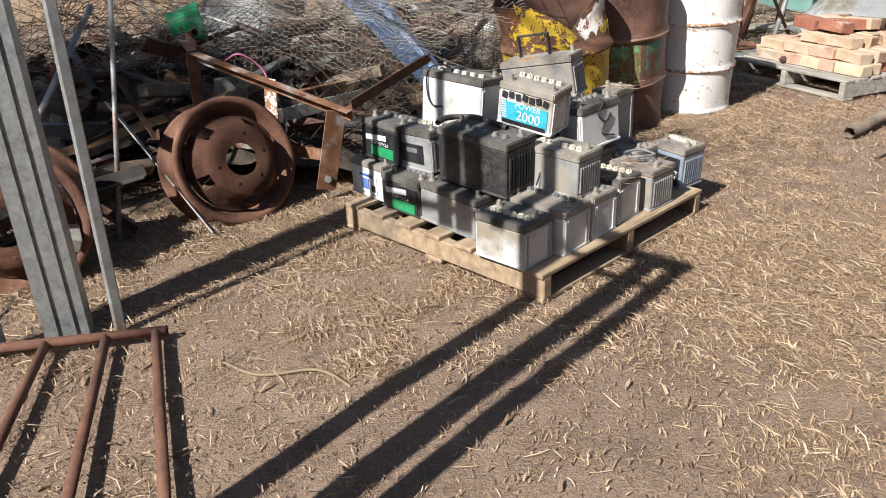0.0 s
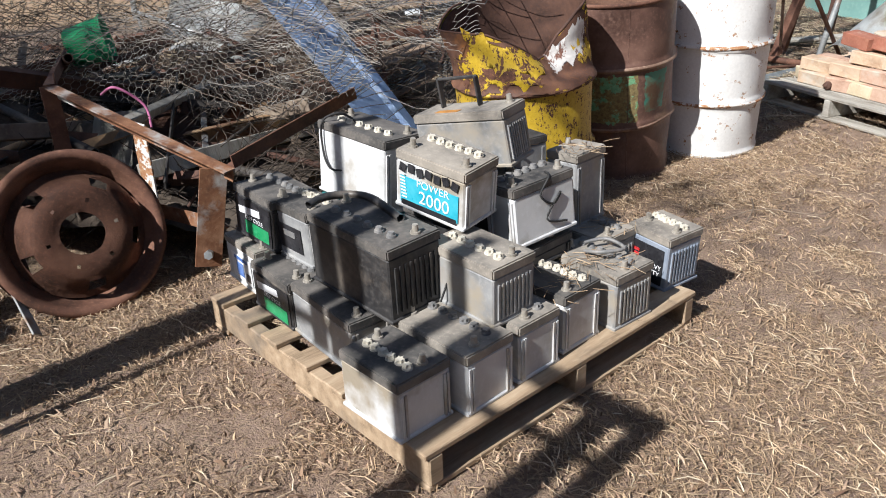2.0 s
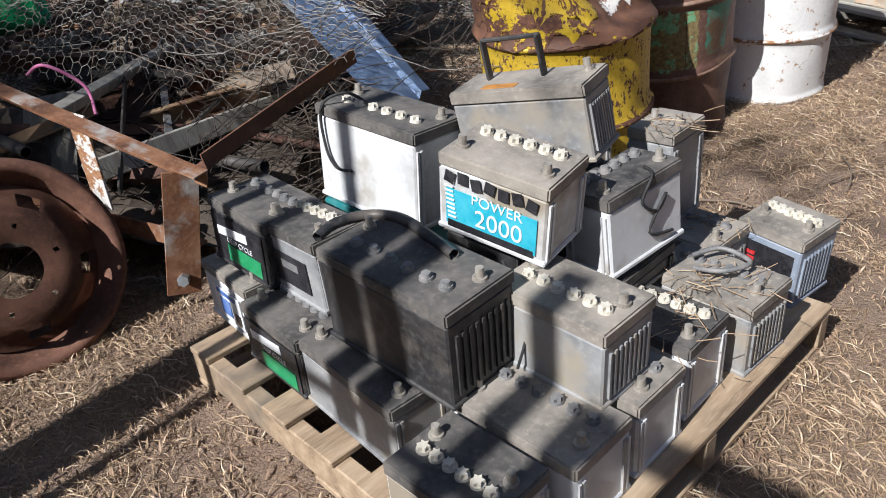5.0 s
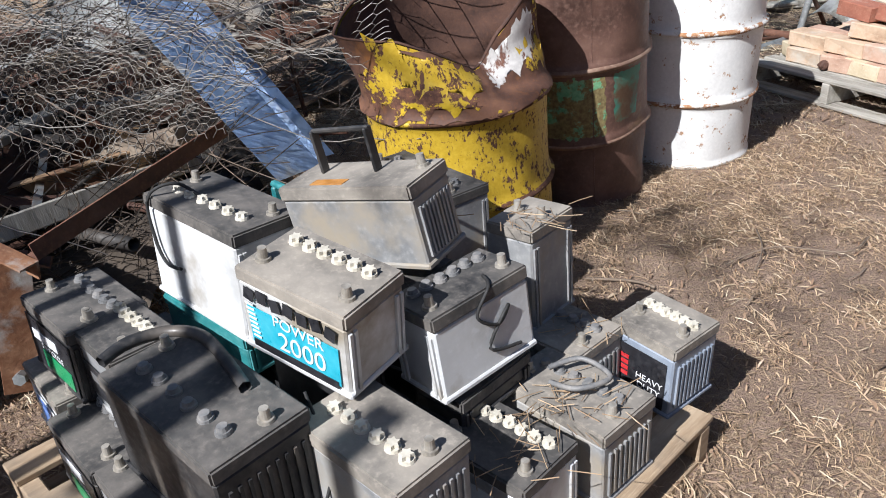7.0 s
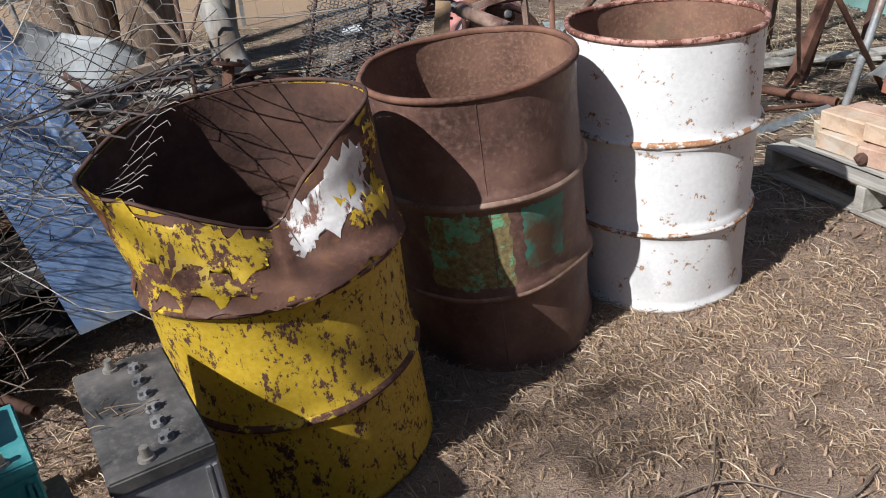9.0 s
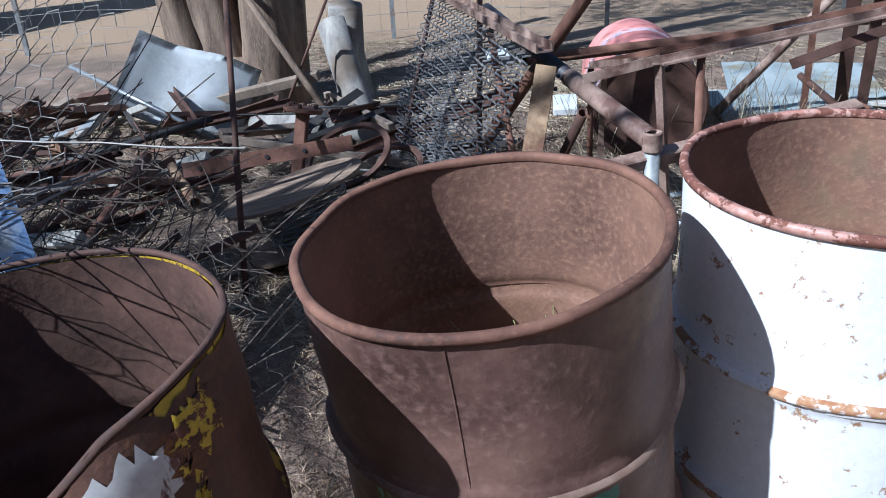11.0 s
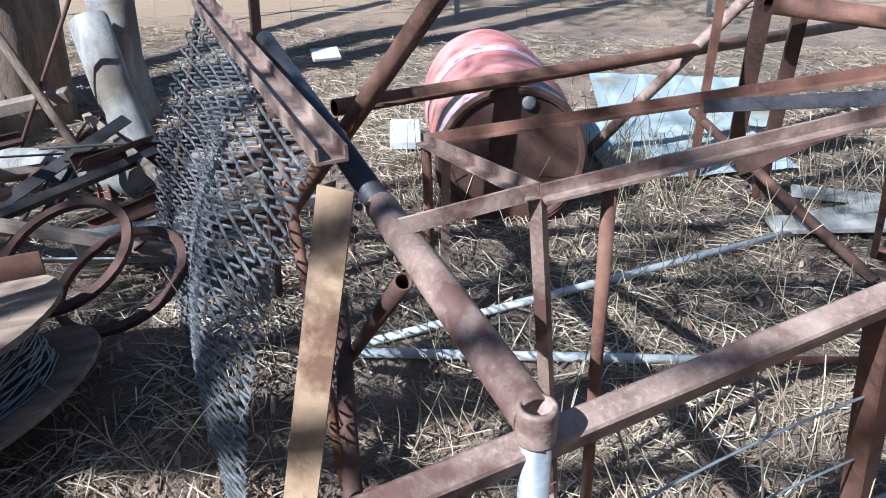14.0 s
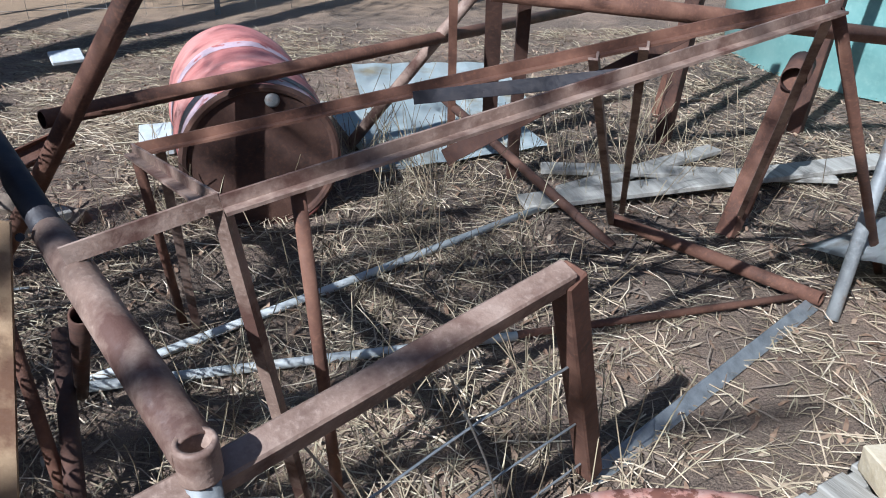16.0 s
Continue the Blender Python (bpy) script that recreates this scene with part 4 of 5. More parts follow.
for c, d, turn, label in (((-0.74, 3.45, 0.275), (0.66, -0.68, 0.32), 20, "rusty steel truck wheel rim leaning in the scrap"), ((-1.42, 2.72, 0.27), (0.3, -0.9, 0.1), 50, "rusty steel wheel rim behind the posts")):
    d = Vector(d).normalized()
    wheel(look(Vector(c) - d * 0.21, Vector(c) + d) @ pose(0, 0, 0, 180, 0, turn), label)

af = thing("angle_frame", pose(0, 0, 0), "rusty angle iron frame with orange brackets", "steel frame", "")
TL, TR = Vector((-1.03, 3.98, 0.7)), Vector((-0.19, 3.63, 0.46))
bar_part("top_rail", "angle", TL, TR, 0.055, RUST_ORANGE, af, roll=180)
bar_part("upright", "angle", TL, TL + Vector((-0.02, 0.02, -0.62)), 0.065, RUST, af)
bar_part("upright", "flat", TR + Vector((-0.08, 0.0, 0.0)), TR + Vector((-0.17, 0.0, -0.4)), 0.1, RUST_ORANGE, af, "orange rusted bracket", 60)
bar_part("upright", "flat", TL.lerp(TR, 0.48), TL.lerp(TR, 0.46) + Vector((-0.01, 0.03, -0.33)), 0.075, HOOP_WHITE, af, "pale painted strut", 60)
bar_part("lower_rail", "angle", TL + Vector((0.05, 0.0, -0.5)), TR + Vector((-0.12, 0.03, -0.27)), 0.06, RUST_ORANGE, af)
bar_part("back_rail", "angle", TR, TR + Vector((0.35, 0.55, 0.12)), 0.05, RUST, af)
bar_part("back_rail", "angle", TL, TL + Vector((-0.3, 0.6, 0.0)), 0.05, RUST_DARK, af)
bm = bmesh.new()
bmesh.ops.create_cone(bm, cap_ends=True, segments=6, radius1=0.018, radius2=0.018, depth=0.03, matrix=look(TR + Vector((-0.15, -0.02, -0.34)), (0, 2.2, 0.4)))
part("bolt", bm, GALV, af, "galvanised bolt")
bar("flat_bar", "flat", (-0.78, 3.15, 0.03), (-1.45, 3.75, 0.5), 0.035, GALV_OLD, "bent grey flat bar leaning on the scrap", "steel bar", roll=40)
bar("flat_bar", "flat", (-0.86, 3.3, 0.03), (-1.62, 4.15, 0.66), 0.03, RUST_DARK, "rusty flat bar leaning on the scrap", "steel bar", roll=20)
bar("scrap_pipe", "pipe", (-1.75, 2.9, 0.05), (-1.5, 3.9, 0.95), 0.03, GALV_OLD, "bent grey pipe standing in the scrap", "pipe")
bar("scrap_pipe", "pipe", (-1.2, 3.1, 0.02), (-1.28, 3.7, 1.1), 0.022, GALV_OLD, "thin galvanised pipe standing in the scrap", "pipe")

random.seed(33)
KINDS = [("scrap_bar", "angle", 0.045), ("scrap_pipe", "pipe", 0.045), ("scrap_bar", "flat", 0.05), ("scrap_bar", "channel", 0.07), ("scrap_rod", "rod", 0.014), ("scrap_plank", "box", 0.06)]
HEAP = "scrap heap beside the pallet"


def heap_top(x, y):
    return 0.62 * math.exp(-((x + 1.6) / 1.5) ** 2 - ((y - 4.6) / 0.95) ** 2)


def scrap(x, y, z, n=0):
    name, kind, w = random.choice(KINDS)
    ln = random.uniform(0.4, 1.3)
    yaw, dip = random.uniform(0, math.tau), random.uniform(-0.3, 0.3)
    d = Vector((math.cos(yaw) * math.cos(dip), math.sin(yaw) * math.cos(dip), math.sin(dip))) * ln / 2
    c = Vector((x, y, max(z, abs(d.z) + 0.03)))
    # choice leans to dark rust and black, partly for the heap's deep shade
    material = random.choice((RUST, RUST_DARK, RUST_DARK, RUST_DARK, RUST_DARK, RUST_TAN, GALV_OLD, GLOSS_BLACK, GLOSS_BLACK) if kind != "box" else (TWIG, TWIG, GREYWOOD))
    word = {"angle": "rusty angle iron", "pipe": "rusty length of pipe", "flat": "rusty flat bar", "channel": "rusty steel channel", "rod": "thin rusty rod", "box": "weathered grey timber"}[kind]
    bar(name, kind, c - d, c + d, w * random.uniform(0.7, 1.3), material, word + " lying in the scrap heap", "scrap", HEAP, random.uniform(0, 90))


# mound coloured dark to give the deep shade under the scrap
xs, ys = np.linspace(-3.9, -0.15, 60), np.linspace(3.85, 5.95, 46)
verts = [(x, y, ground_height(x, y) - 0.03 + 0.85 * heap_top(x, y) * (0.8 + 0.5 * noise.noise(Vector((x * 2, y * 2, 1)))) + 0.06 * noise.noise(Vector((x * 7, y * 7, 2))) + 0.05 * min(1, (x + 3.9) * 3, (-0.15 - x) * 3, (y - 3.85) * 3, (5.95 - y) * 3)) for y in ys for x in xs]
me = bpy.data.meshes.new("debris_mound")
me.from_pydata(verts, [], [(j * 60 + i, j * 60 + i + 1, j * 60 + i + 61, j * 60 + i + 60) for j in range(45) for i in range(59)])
me.materials.append(SOIL_SHADE)
tagged(new("debris_mound", me), "dark mound under the scrap with the heap's shade in its colour", "debris", kind="stuff")
for i in range(150):
    x, y = random.uniform(-3.3, -0.35), random.uniform(3.75, 5.8)
    if x > -1.2 and y < 4.1:
        y += 0.6
    scrap(x, y, heap_top(x, y) * random.uniform(0.55, 1.1))
for i in range(26):
    x, y = random.uniform(-2.5, -1.2), random.uniform(2.75, 3.8)
    scrap(x, y, random.uniform(0.03, 0.22))
for i in range(40):
    x, y = random.uniform(-2.6, -0.2), random.uniform(4.9, 5.9)
    scrap(x, y, random.uniform(0.03, 0.25))


def bent_plate(sx, sy, curl, seed):
    bm = bmesh.new()
    g = [[bm.verts.new((x, y, curl * x * x / sx + 0.03 * noise.noise(Vector((x * 4 + seed, y * 4, seed))))) for x in np.linspace(-sx / 2, sx / 2, 9)] for y in np.linspace(-sy / 2, sy / 2, 7)]
    for j in range(6):
        for i in range(8):
            bm.faces.new((g[j][i], g[j][i + 1], g[j + 1][i + 1], g[j + 1][i]))
    bmesh.ops.solidify(bm, geom=bm.faces[:], thickness=0.003)
    return bm


for i in range(34):
    x, y = random.uniform(-2.9, -0.2), random.uniform(3.95, 6.0)
    z = heap_top(x, y) * random.uniform(0.6, 0.95) + 0.06
    solo("scrap_sheet", bent_plate(random.uniform(0.2, 0.55), random.uniform(0.15, 0.4), random.uniform(-0.8, 0.8), i), random.choice((RUST, RUST_DARK, RUST_DARK, GLOSS_BLACK, GREYWOOD)), pose(x, y, z, random.uniform(-50, 50), random.uniform(-50, 50), random.uniform(0, 360)), "bent rusty sheet in the scrap heap", "scrap", HEAP)

# green tub and blue panel in the heap
bm, _ = lathe_bm([(0.001, 0.004), (0.09, 0.0), (0.1, 0.01), (0.125, 0.2), (0.135, 0.205), (0.13, 0.21), (0.118, 0.2), (0.094, 0.014), (0.001, 0.012)], 28)
solo("bucket", bm, GREEN_PLASTIC, pose(-1.55, 4.95, 0.68, 80, 0, 112), "green plastic bucket lying on the scrap heap", "bucket", smooth=True)
bp = thing("blue_panel", pose(0, 0, 0), "faded blue painted steel panel leaning on the heap", "panel")
BL, BR, TL2, TR2 = Vector((0.17, 4.57, 0.27)), Vector((0.31, 4.98, 0.19)), Vector((-0.72, 5.27, 1.05)), Vector((-0.52, 5.52, 1.1))


def panel_strip(s0, s1, lift):
    bm = bmesh.new()
    g = []
    for j in range(13):
        t = j / 12
        row = []
        for s in (s0, (s0 + s1) / 2, s1):
            p = BL.lerp(BR, s).lerp(TL2.lerp(TR2, s), t)
            row.append(bm.verts.new(p + Vector((0, -0.02, 0.03)) * lift(s) + Vector((0, 0, 0.006 * noise.noise(p * 5)))))
        g.append(row)
    for j in range(12):
        for i in range(2):
            bm.faces.new((g[j][i], g[j][i + 1], g[j + 1][i + 1], g[j + 1][i]))
    bmesh.ops.solidify(bm, geom=bm.faces[:], thickness=0.004)
    return bm


part("face", panel_strip(0.0, 0.72, lambda s: 0), BLUE_PAINT, bp)
part("folded_edge", panel_strip(0.72, 0.8, lambda s: 1.2 * (s - 0.72) / 0.08), BLUE_PAINT, bp)
part("return_lip", panel_strip(0.8, 1.0, lambda s: 1.2), BLUE_PAINT, bp)

# ---- netting over the heap ----


def net_surface(u, v):
    x, y = -1.75 + u, 4.08 + 0.74 * v + 0.12 * math.sin(u * 2.1)
    z = 0.6 + 0.42 * v + 0.13 * noise.noise(Vector((u * 1.7, v * 1.9, 2.0))) + 0.04 * noise.noise(Vector((u * 6, v * 6, 5.0)))
    return Vector((x + 0.03 * noise.noise(Vector((u * 5, v * 5, 9))), y, z))


def hex_lines(surface, nu, nv, cell):
    lines = []
    w, h = cell, cell * 0.866
    for j in range(nv):
        for i in range(nu):
            u, v = i * w * 1.5, j * h * 2 + (h if i % 2 else 0)
            ring = [(u + cell * math.cos(k * math.pi / 3), v + cell * math.sin(k * math.pi / 3)) for k in range(4)]
            lines.append([surface(a, b) for a, b in ring])
    return lines


solo("chicken_wire", wires_bm(hex_lines(net_surface, 64, 42, 0.021), 0.0011), WIRE, Matrix(), "crumpled hexagonal chicken wire over the scrap heap", "wire netting")


def net_two(u, v):
    p = net_surface(u * 1.3 + 0.5, v * 1.1 + 0.15)
    return p + Vector((0.1, 0.1, 0.07 + 0.06 * noise.noise(Vector((u * 3, v * 3, 12)))))


solo("chicken_wire", wires_bm(hex_lines(net_two, 36, 24, 0.026), 0.0011), WIRE, Matrix(), "second tangled layer of chicken wire", "wire netting")


def weld(u, v):
    return Vector((0.7 - u + 0.05 * math.sin(v * 3), 4.22 + 0.35 * u + v * 0.95, 0.94 - 0.12 * u + 0.1 * v + 0.04 * math.sin(u * 5 + v * 4)))


lines = [[weld(u, v) for v in np.linspace(0, 0.6, 8)] for u in np.arange(0, 1.3, 0.085)]
lines += [[weld(u, v) for u in np.linspace(0, 1.28, 14)] for v in np.arange(0, 0.61, 0.085)]
solo("weld_mesh", wires_bm(lines, 0.0022), WIRE_DARK, Matrix(), "dark square wire mesh lying over the blue panel", "wire netting")
random.seed(44)
for i in range(46):
    x, y = random.uniform(-2.2, 0.2), random.uniform(4.0, 5.0)
    p = Vector((x, y, 0.25 + 0.5 * (y - 3.7) + random.uniform(0, 0.25)))
    d = Vector((random.uniform(-1, 1), random.uniform(-0.6, 0.6), random.uniform(-0.4, 0.5))).normalized()
    pts = [p]
    for k in range(7):
        d = (d + Vector((random.uniform(-0.4, 0.4), random.uniform(-0.4, 0.4), random.uniform(-0.35, 0.3)))).normalized()
        pts.append(pts[-1] + d * random.uniform(0.08, 0.16))
    solo("fence_wire", wires_bm([pts], 0.0016, 4), random.choice((WIRE, WIRE_DARK, TWIG)), Matrix(), "loose curled fence wire on the scrap heap", "wire", "loose wires on the heap")
cord([(-0.95, 4.15, 0.62), (-0.85, 4.1, 0.66), (-0.75, 4.12, 0.58), (-0.7, 4.05, 0.5)], 0.006, "pink twine caught in the netting", PINK)
cord([(0.2, 3.75, 0.5), (0.3, 3.7, 0.53), (0.42, 3.72, 0.5), (0.5, 3.78, 0.52)], 0.005, "pink twine between netting and batteries", PINK)

# ---- the old pen: gate, screen, pipes and frames ----
ga = thing("wire_gate", pose(0, 0, 0), "rusty box section gate with fencing wire", "gate")
R0, R1 = Vector((0.72, 5.417, 0.632)), Vector((1.92, 6.285, 0.77))
drop = Vector((0.17, 0.29, -0.72))
bar_part("top_rail", "box", R0, R1, 0.041, RUST_PINK, ga, "brown rusted box section rail", 20)
bar_part("end_post", "box", R1, R1 + drop, 0.048, RUST, ga, roll=20)
for k in (0.03, 0.5):
    p = R0.lerp(R1, k)
    bar_part("post", "flat", p, p + drop * 0.98, 0.04, RUST, ga, roll=10)
for k in (0.34, 0.64, 0.9):
    pts = [R0.lerp(R1, t) + drop * k + Vector((0, 0, 0.006 * math.sin(t * 17))) for t in np.linspace(0.0, 1.0, 14)]
    part("wire", wires_bm([pts], 0.0028, 5), GALV, ga, "galvanised fencing wire", smooth=True)
for t in (0.2, 0.36, 0.66, 0.82):
    p = R0.lerp(R1, t)
    part("wire", wires_bm([[p, p + drop * 0.5 + Vector((0.01, 0, 0)), p + drop * 0.97]], 0.0022, 5), WIRE, ga)
PIPE_A, PIPE_B = Vector((1.414, 5.915, 0.765)), Vector((1.09, 6.37, 0.822))
UP = (PIPE_B - PIPE_A).normalized()
bar("pipe_brace", "pipe", PIPE_A, PIPE_B, 0.058, RUST_PINK, "smooth brown rusted pipe brace", "pipe")
bar("pipe_brace", "pipe", PIPE_B - UP * 0.02, PIPE_B + UP * 0.95 + Vector((0, 0, 0.02)), 0.05, BLACK_STEEL, "black pipe sleeved into a rusty one", "pipe")
gpst = thing("threaded_post", pose(1.42, 5.905, 0.0), "galvanised pipe post with a threaded rusty collar", "post")
part("post", pipe_bm(0.74, 0.021), GALV_OLD, gpst, smooth=True)
bm, _ = lathe_bm([(0.016, 0.738)] + [(0.025 + 0.0013 * (i % 2), 0.738 + i * 0.0035) for i in range(14)] + [(0.025, 0.79), (0.019, 0.79), (0.019, 0.74)], 24)
part("collar", bm, RUST_PINK, gpst, "brown threaded collar", smooth=True)
ch = thing("channel_beam", pose(0, 0, 0), "rusty steel channel beam on an angle iron leg", "beam")
bar_part("beam", "channel", (1.012, 6.352, 0.905), (0.165, 7.495, 0.97), 0.06, RUST_PINK, ch, roll=0)
leg = bar_part("leg", "angle", (0.885, 6.1, 0.0), (0.99, 6.325, 0.875), 0.07, RUST_TAN, ch, "tan angle iron with bolt holes", 200)
for z in (0.045, 0.09, 0.43, 0.65):
    p = Vector((1.045, 6.34, 0.875)).lerp(Vector((0.885, 6.1, 0.0)), z)
    q = look(p + Vector((0.0, -0.006, 0)), p + Vector((0.25, -1, 0.4)))
    bm = bmesh.new()
    bmesh.ops.create_cone(bm, cap_ends=True, segments=12, radius1=0.007, radius2=0.007, depth=0.004, matrix=q @ pose(-0.025, 0, 0.0))
    part("bolt_hole", bm, BLACK_STEEL, ch)
# woven screen that hangs under the beam
sc = thing("woven_screen", pose(0, 0, 0), "crimped steel wire screen hanging from the beam", "screen")
S0, S1 = Vector((0.79, 6.2, 0.01)), Vector((-0.12, 7.42, 0.01))
T0, T1 = Vector((0.93, 6.46, 0.9)), Vector((0.1, 7.62, 0.97))
n = 27
for i in range(n):
    t0 = i / n
    pts = []
    for k in range(95):
        z = k / 94
        zig = (1 if (k // 2) % 2 else -1) * 0.4
        low, high_end = S0.lerp(S1, t0 + zig / n), T0.lerp(T1, t0 + zig / n)
        out = Vector((-0.08, -0.06, 0)) * math.sin(z * 3.14) * (0.6 + 0.4 * math.sin(t0 * 7))
        pts.append(low.lerp(high_end, z) + out + Vector((0, 0, 0.01 * noise.noise(Vector((t0 * 9, z * 9, 0))))) + Vector((0.004, 0.003, 0)) * (1 if k % 4 < 2 else -1))
    part("crimped_wire", wires_bm([pts], 0.0036, 5), SCREEN_WIRE, sc)
bar_part("edge_bar", "rod", S1, S1.lerp(T1, 1.3), 0.024, RUST_DARK, sc)
bar_part("bottom_bar", "rod", S0, S1, 0.014, RUST_TAN, sc)
bar("star_post", "flat", (0.42, 7.25, 0.0), (0.5, 7.2, 1.15), 0.055, RUST_DARK, "dark rusted post behind the screen", "post", roll=30)
bar("threaded_bar", "rod", (0.95, 6.42, 0.0), (0.62, 6.95, 0.88), 0.03, RUST, "twisted reinforcing bar behind the beam", "steel bar")
bar("pipe_stub", "pipe", (0.82, 6.84, 0.12), (1.16, 6.25, 0.74), 0.034, RUST_DARK, "rusty pipe strut under the brace", "pipe")
bar("pipe_stub", "pipe", (0.8, 6.86, 0.3), (1.12, 6.0, -0.0), 0.044, RUST_DARK, "rusty pipe leaning low in the pen", "pipe")

fr = thing("cage_frame", pose(0, 0, 0), "rusty angle iron cage frame with thin legs", "steel frame")
FL, FRt = Vector((1.38, 6.33, 0.875)), Vector((2.6, 6.87, 1.06))
KL, KR = Vector((1.03, 6.97, 0.725)), Vector((2.25, 7.49, 0.9))
bar_part("front_rail", "angle", FL, FRt, 0.027, RUST_PINK, fr, roll=90)
bar_part("back_rail", "angle", KL, FRt + Vector((0.0, 0.06, 0.0)), 0.027, RUST, fr, roll=90)
bar_part("end_rail", "angle", KL, FL, 0.027, RUST_PINK, fr, roll=90)
bar_part("tie_bar", "angle", FL, Vector((1.165, 6.24, 0.832)), 0.03, RUST_PINK, fr, roll=90)
bar_part("cross_bar", "flat", KL.lerp(FRt, 0.42), FL.lerp(FRt, 0.62), 0.03, BLACK_STEEL, fr, "dark cross bar", 80)
bar_part("deck_strip", "flat", Vector((1.75, 6.75, 0.79)), Vector((2.35, 7.05, 0.98)), 0.035, RUST_DARK, fr, "dark rusted strip", 60)
for a, b, w in ((FL, (1.43, 6.49, 0.03), 0.024), (FL.lerp(FRt, 0.09), (1.5, 6.5, 0.03), 0.026), (KL, (0.96, 7.28, 0.03), 0.026), (KL + Vector((0.06, 0.03, 0)), (1.02, 7.25, 0.03), 0.024), (KL.lerp(FRt, 0.68), (2.5, 7.93, 0.02), 0.022), (KL.lerp(FRt, 0.75), (2.57, 8.03, 0.02), 0.022), (FRt, (3.36, 7.52, 0.02), 0.03), (FRt + Vector((0.03, 0.05, 0)), (3.0, 7.9, 0.02), 0.022)):
    bar_part("leg", "pipe" if w > 0.025 else "angle", a, b, w, RUST_PINK if w < 0.026 else RUST, fr)
bar("rail_pipe", "pipe", (0.62, 7.42, 0.665), (2.75, 9.72, 0.53), 0.055, RUST, "long rusty rail pipe", "pipe")
bar("leaning_pipe", "pipe", (0.19, 7.65, 0.0), (1.15, 7.06, 1.21), 0.06, RUST, "rusty pipe post leaning over the pen", "pipe")
bar("leaning_pipe", "pipe", (1.4, 8.78, 0.06), (2.35, 8.72, 1.2), 0.055, RUST_PINK, "rusty pipe leaning across a rail", "pipe")
bar("rail_pipe", "pipe", (2.0, 8.1, 0.9), (3.9, 8.6, 0.6), 0.075, RUST, "heavy rusty pipe rail", "pipe")
bar("fence_post", "angle", (2.06, 8.85, 0.0), (2.0, 8.3, 1.2), 0.07, RUST_DARK, "dark steel post with holes", "post")
bar("fence_post", "angle", (2.13, 8.43, 0.0), (2.12, 8.2, 1.0), 0.05, RUST_DARK, "dark steel post in the pen", "post")
bar("fence_post", "angle", (1.87, 8.6, 0.0), (1.86, 8.3, 1.25), 0.035, RUST, "slim rusty post in the pen", "post")
bar("fence_post", "angle", (3.1, 9.3, 0.0), (3.2, 9.1, 1.1), 0.05, RUST, "rusty post beside the tank", "post")
rs = thing("stand", pose(0, 0, 0), "red painted pipe stand with an open socket", "pipe stand")
bar_part("column", "box", (2.93, 7.85, 0.0), (3.17, 8.03, 0.62), 0.07, RUST, rs)
bar_part("socket", "pipe", (3.12, 7.95, 0.6), (3.22, 8.1, 0.62), 0.1, RUST_DARK, rs)
bar_part("brace", "flat", (3.03, 7.95, 0.0), (3.15, 8.03, 0.5), 0.05, RUST_ORANGE, rs)
bar("poly_pipe", "pipe", (0.75, 6.97, 0.05), (2.3, 8.12, 0.04), 0.03, POLY, "white plastic pipe lying in dry grass", "pipe")
bar("poly_pipe", "pipe", (0.76, 6.93, 0.07), (2.0, 7.17, 0.03), 0.03, POLY, "white plastic pipe lying in dry grass", "pipe")
bar("ground_bar", "pipe", (1.75, 7.13, 0.03), (3.08, 7.37, 0.03), 0.026, RUST, "rusty pipe lying on the dirt", "pipe")
bar("ground_bar", "pipe", (2.5, 7.95, 0.04), (3.03, 7.3, 0.05), 0.05, RUST, "thick rusty pipe lying on the dirt", "pipe")
bar("flat_bar", "flat", (2.1, 6.58, 0.015), (3.02, 7.32, 0.02), 0.05, GALV, "galvanised flat strip lying on the dirt", "steel bar", roll=40)
bar("fence_post", "pipe", (3.05, 7.25, 0.0), (3.42, 7.7, 1.0), 0.045, GALV_OLD, "leaning grey galvanised post", "post")
for a, b, w in (((2.15, 8.1, 0.05), (3.9, 8.42, 0.08), 0.13), ((2.3, 8.5, 0.04), (3.6, 8.3, 0.05), 0.1), ((0.9, 9.6, 0.03), (2.4, 9.2, 0.05), 0.08), ((2.35, 8.25, 0.03), (3.2, 8.7, 0.04), 0.09)):
    m = between(a, b, 0)
    ln = (Vector(b) - Vector(a)).length
    solo("plank", box(w, 0.025, ln, bevel=0.004), GREYWOOD, m @ pose(0, 0, 0, 0, 0, 0) if abs((m.to_3x3() @ Vector((0, 1, 0))).z) > 0.7 else m @ pose(0, 0, 0, 0, 0, 90), "splintered grey board lying in the pen", "board")
bar("branch", "rod", (1.85, 8.6, 0.35), (2.45, 7.75, 0.02), 0.04, RUST_DARK, "dark bent bar lying in the pen", "steel bar")

# fallen red drum
rd = thing("oil_drum", look((1.13, 7.97, 0.305), (0.82, 9.0, 0.36)), "sun faded red steel drum lying on its side", "oil drum")
prof = [(0.285, 0.004)] + [(r, z) for r, z in drum_profile(0.295, 0.88)] + [(0.285, 0.875), (0.001, 0.87)]
bm, _ = lathe_bm(prof, 56, dented(0.01, 15.0))
bm.transform(pose(0, 0, 0, 180, 0, 0))
part("shell", bm, PINK_DRUM, rd, smooth=True)
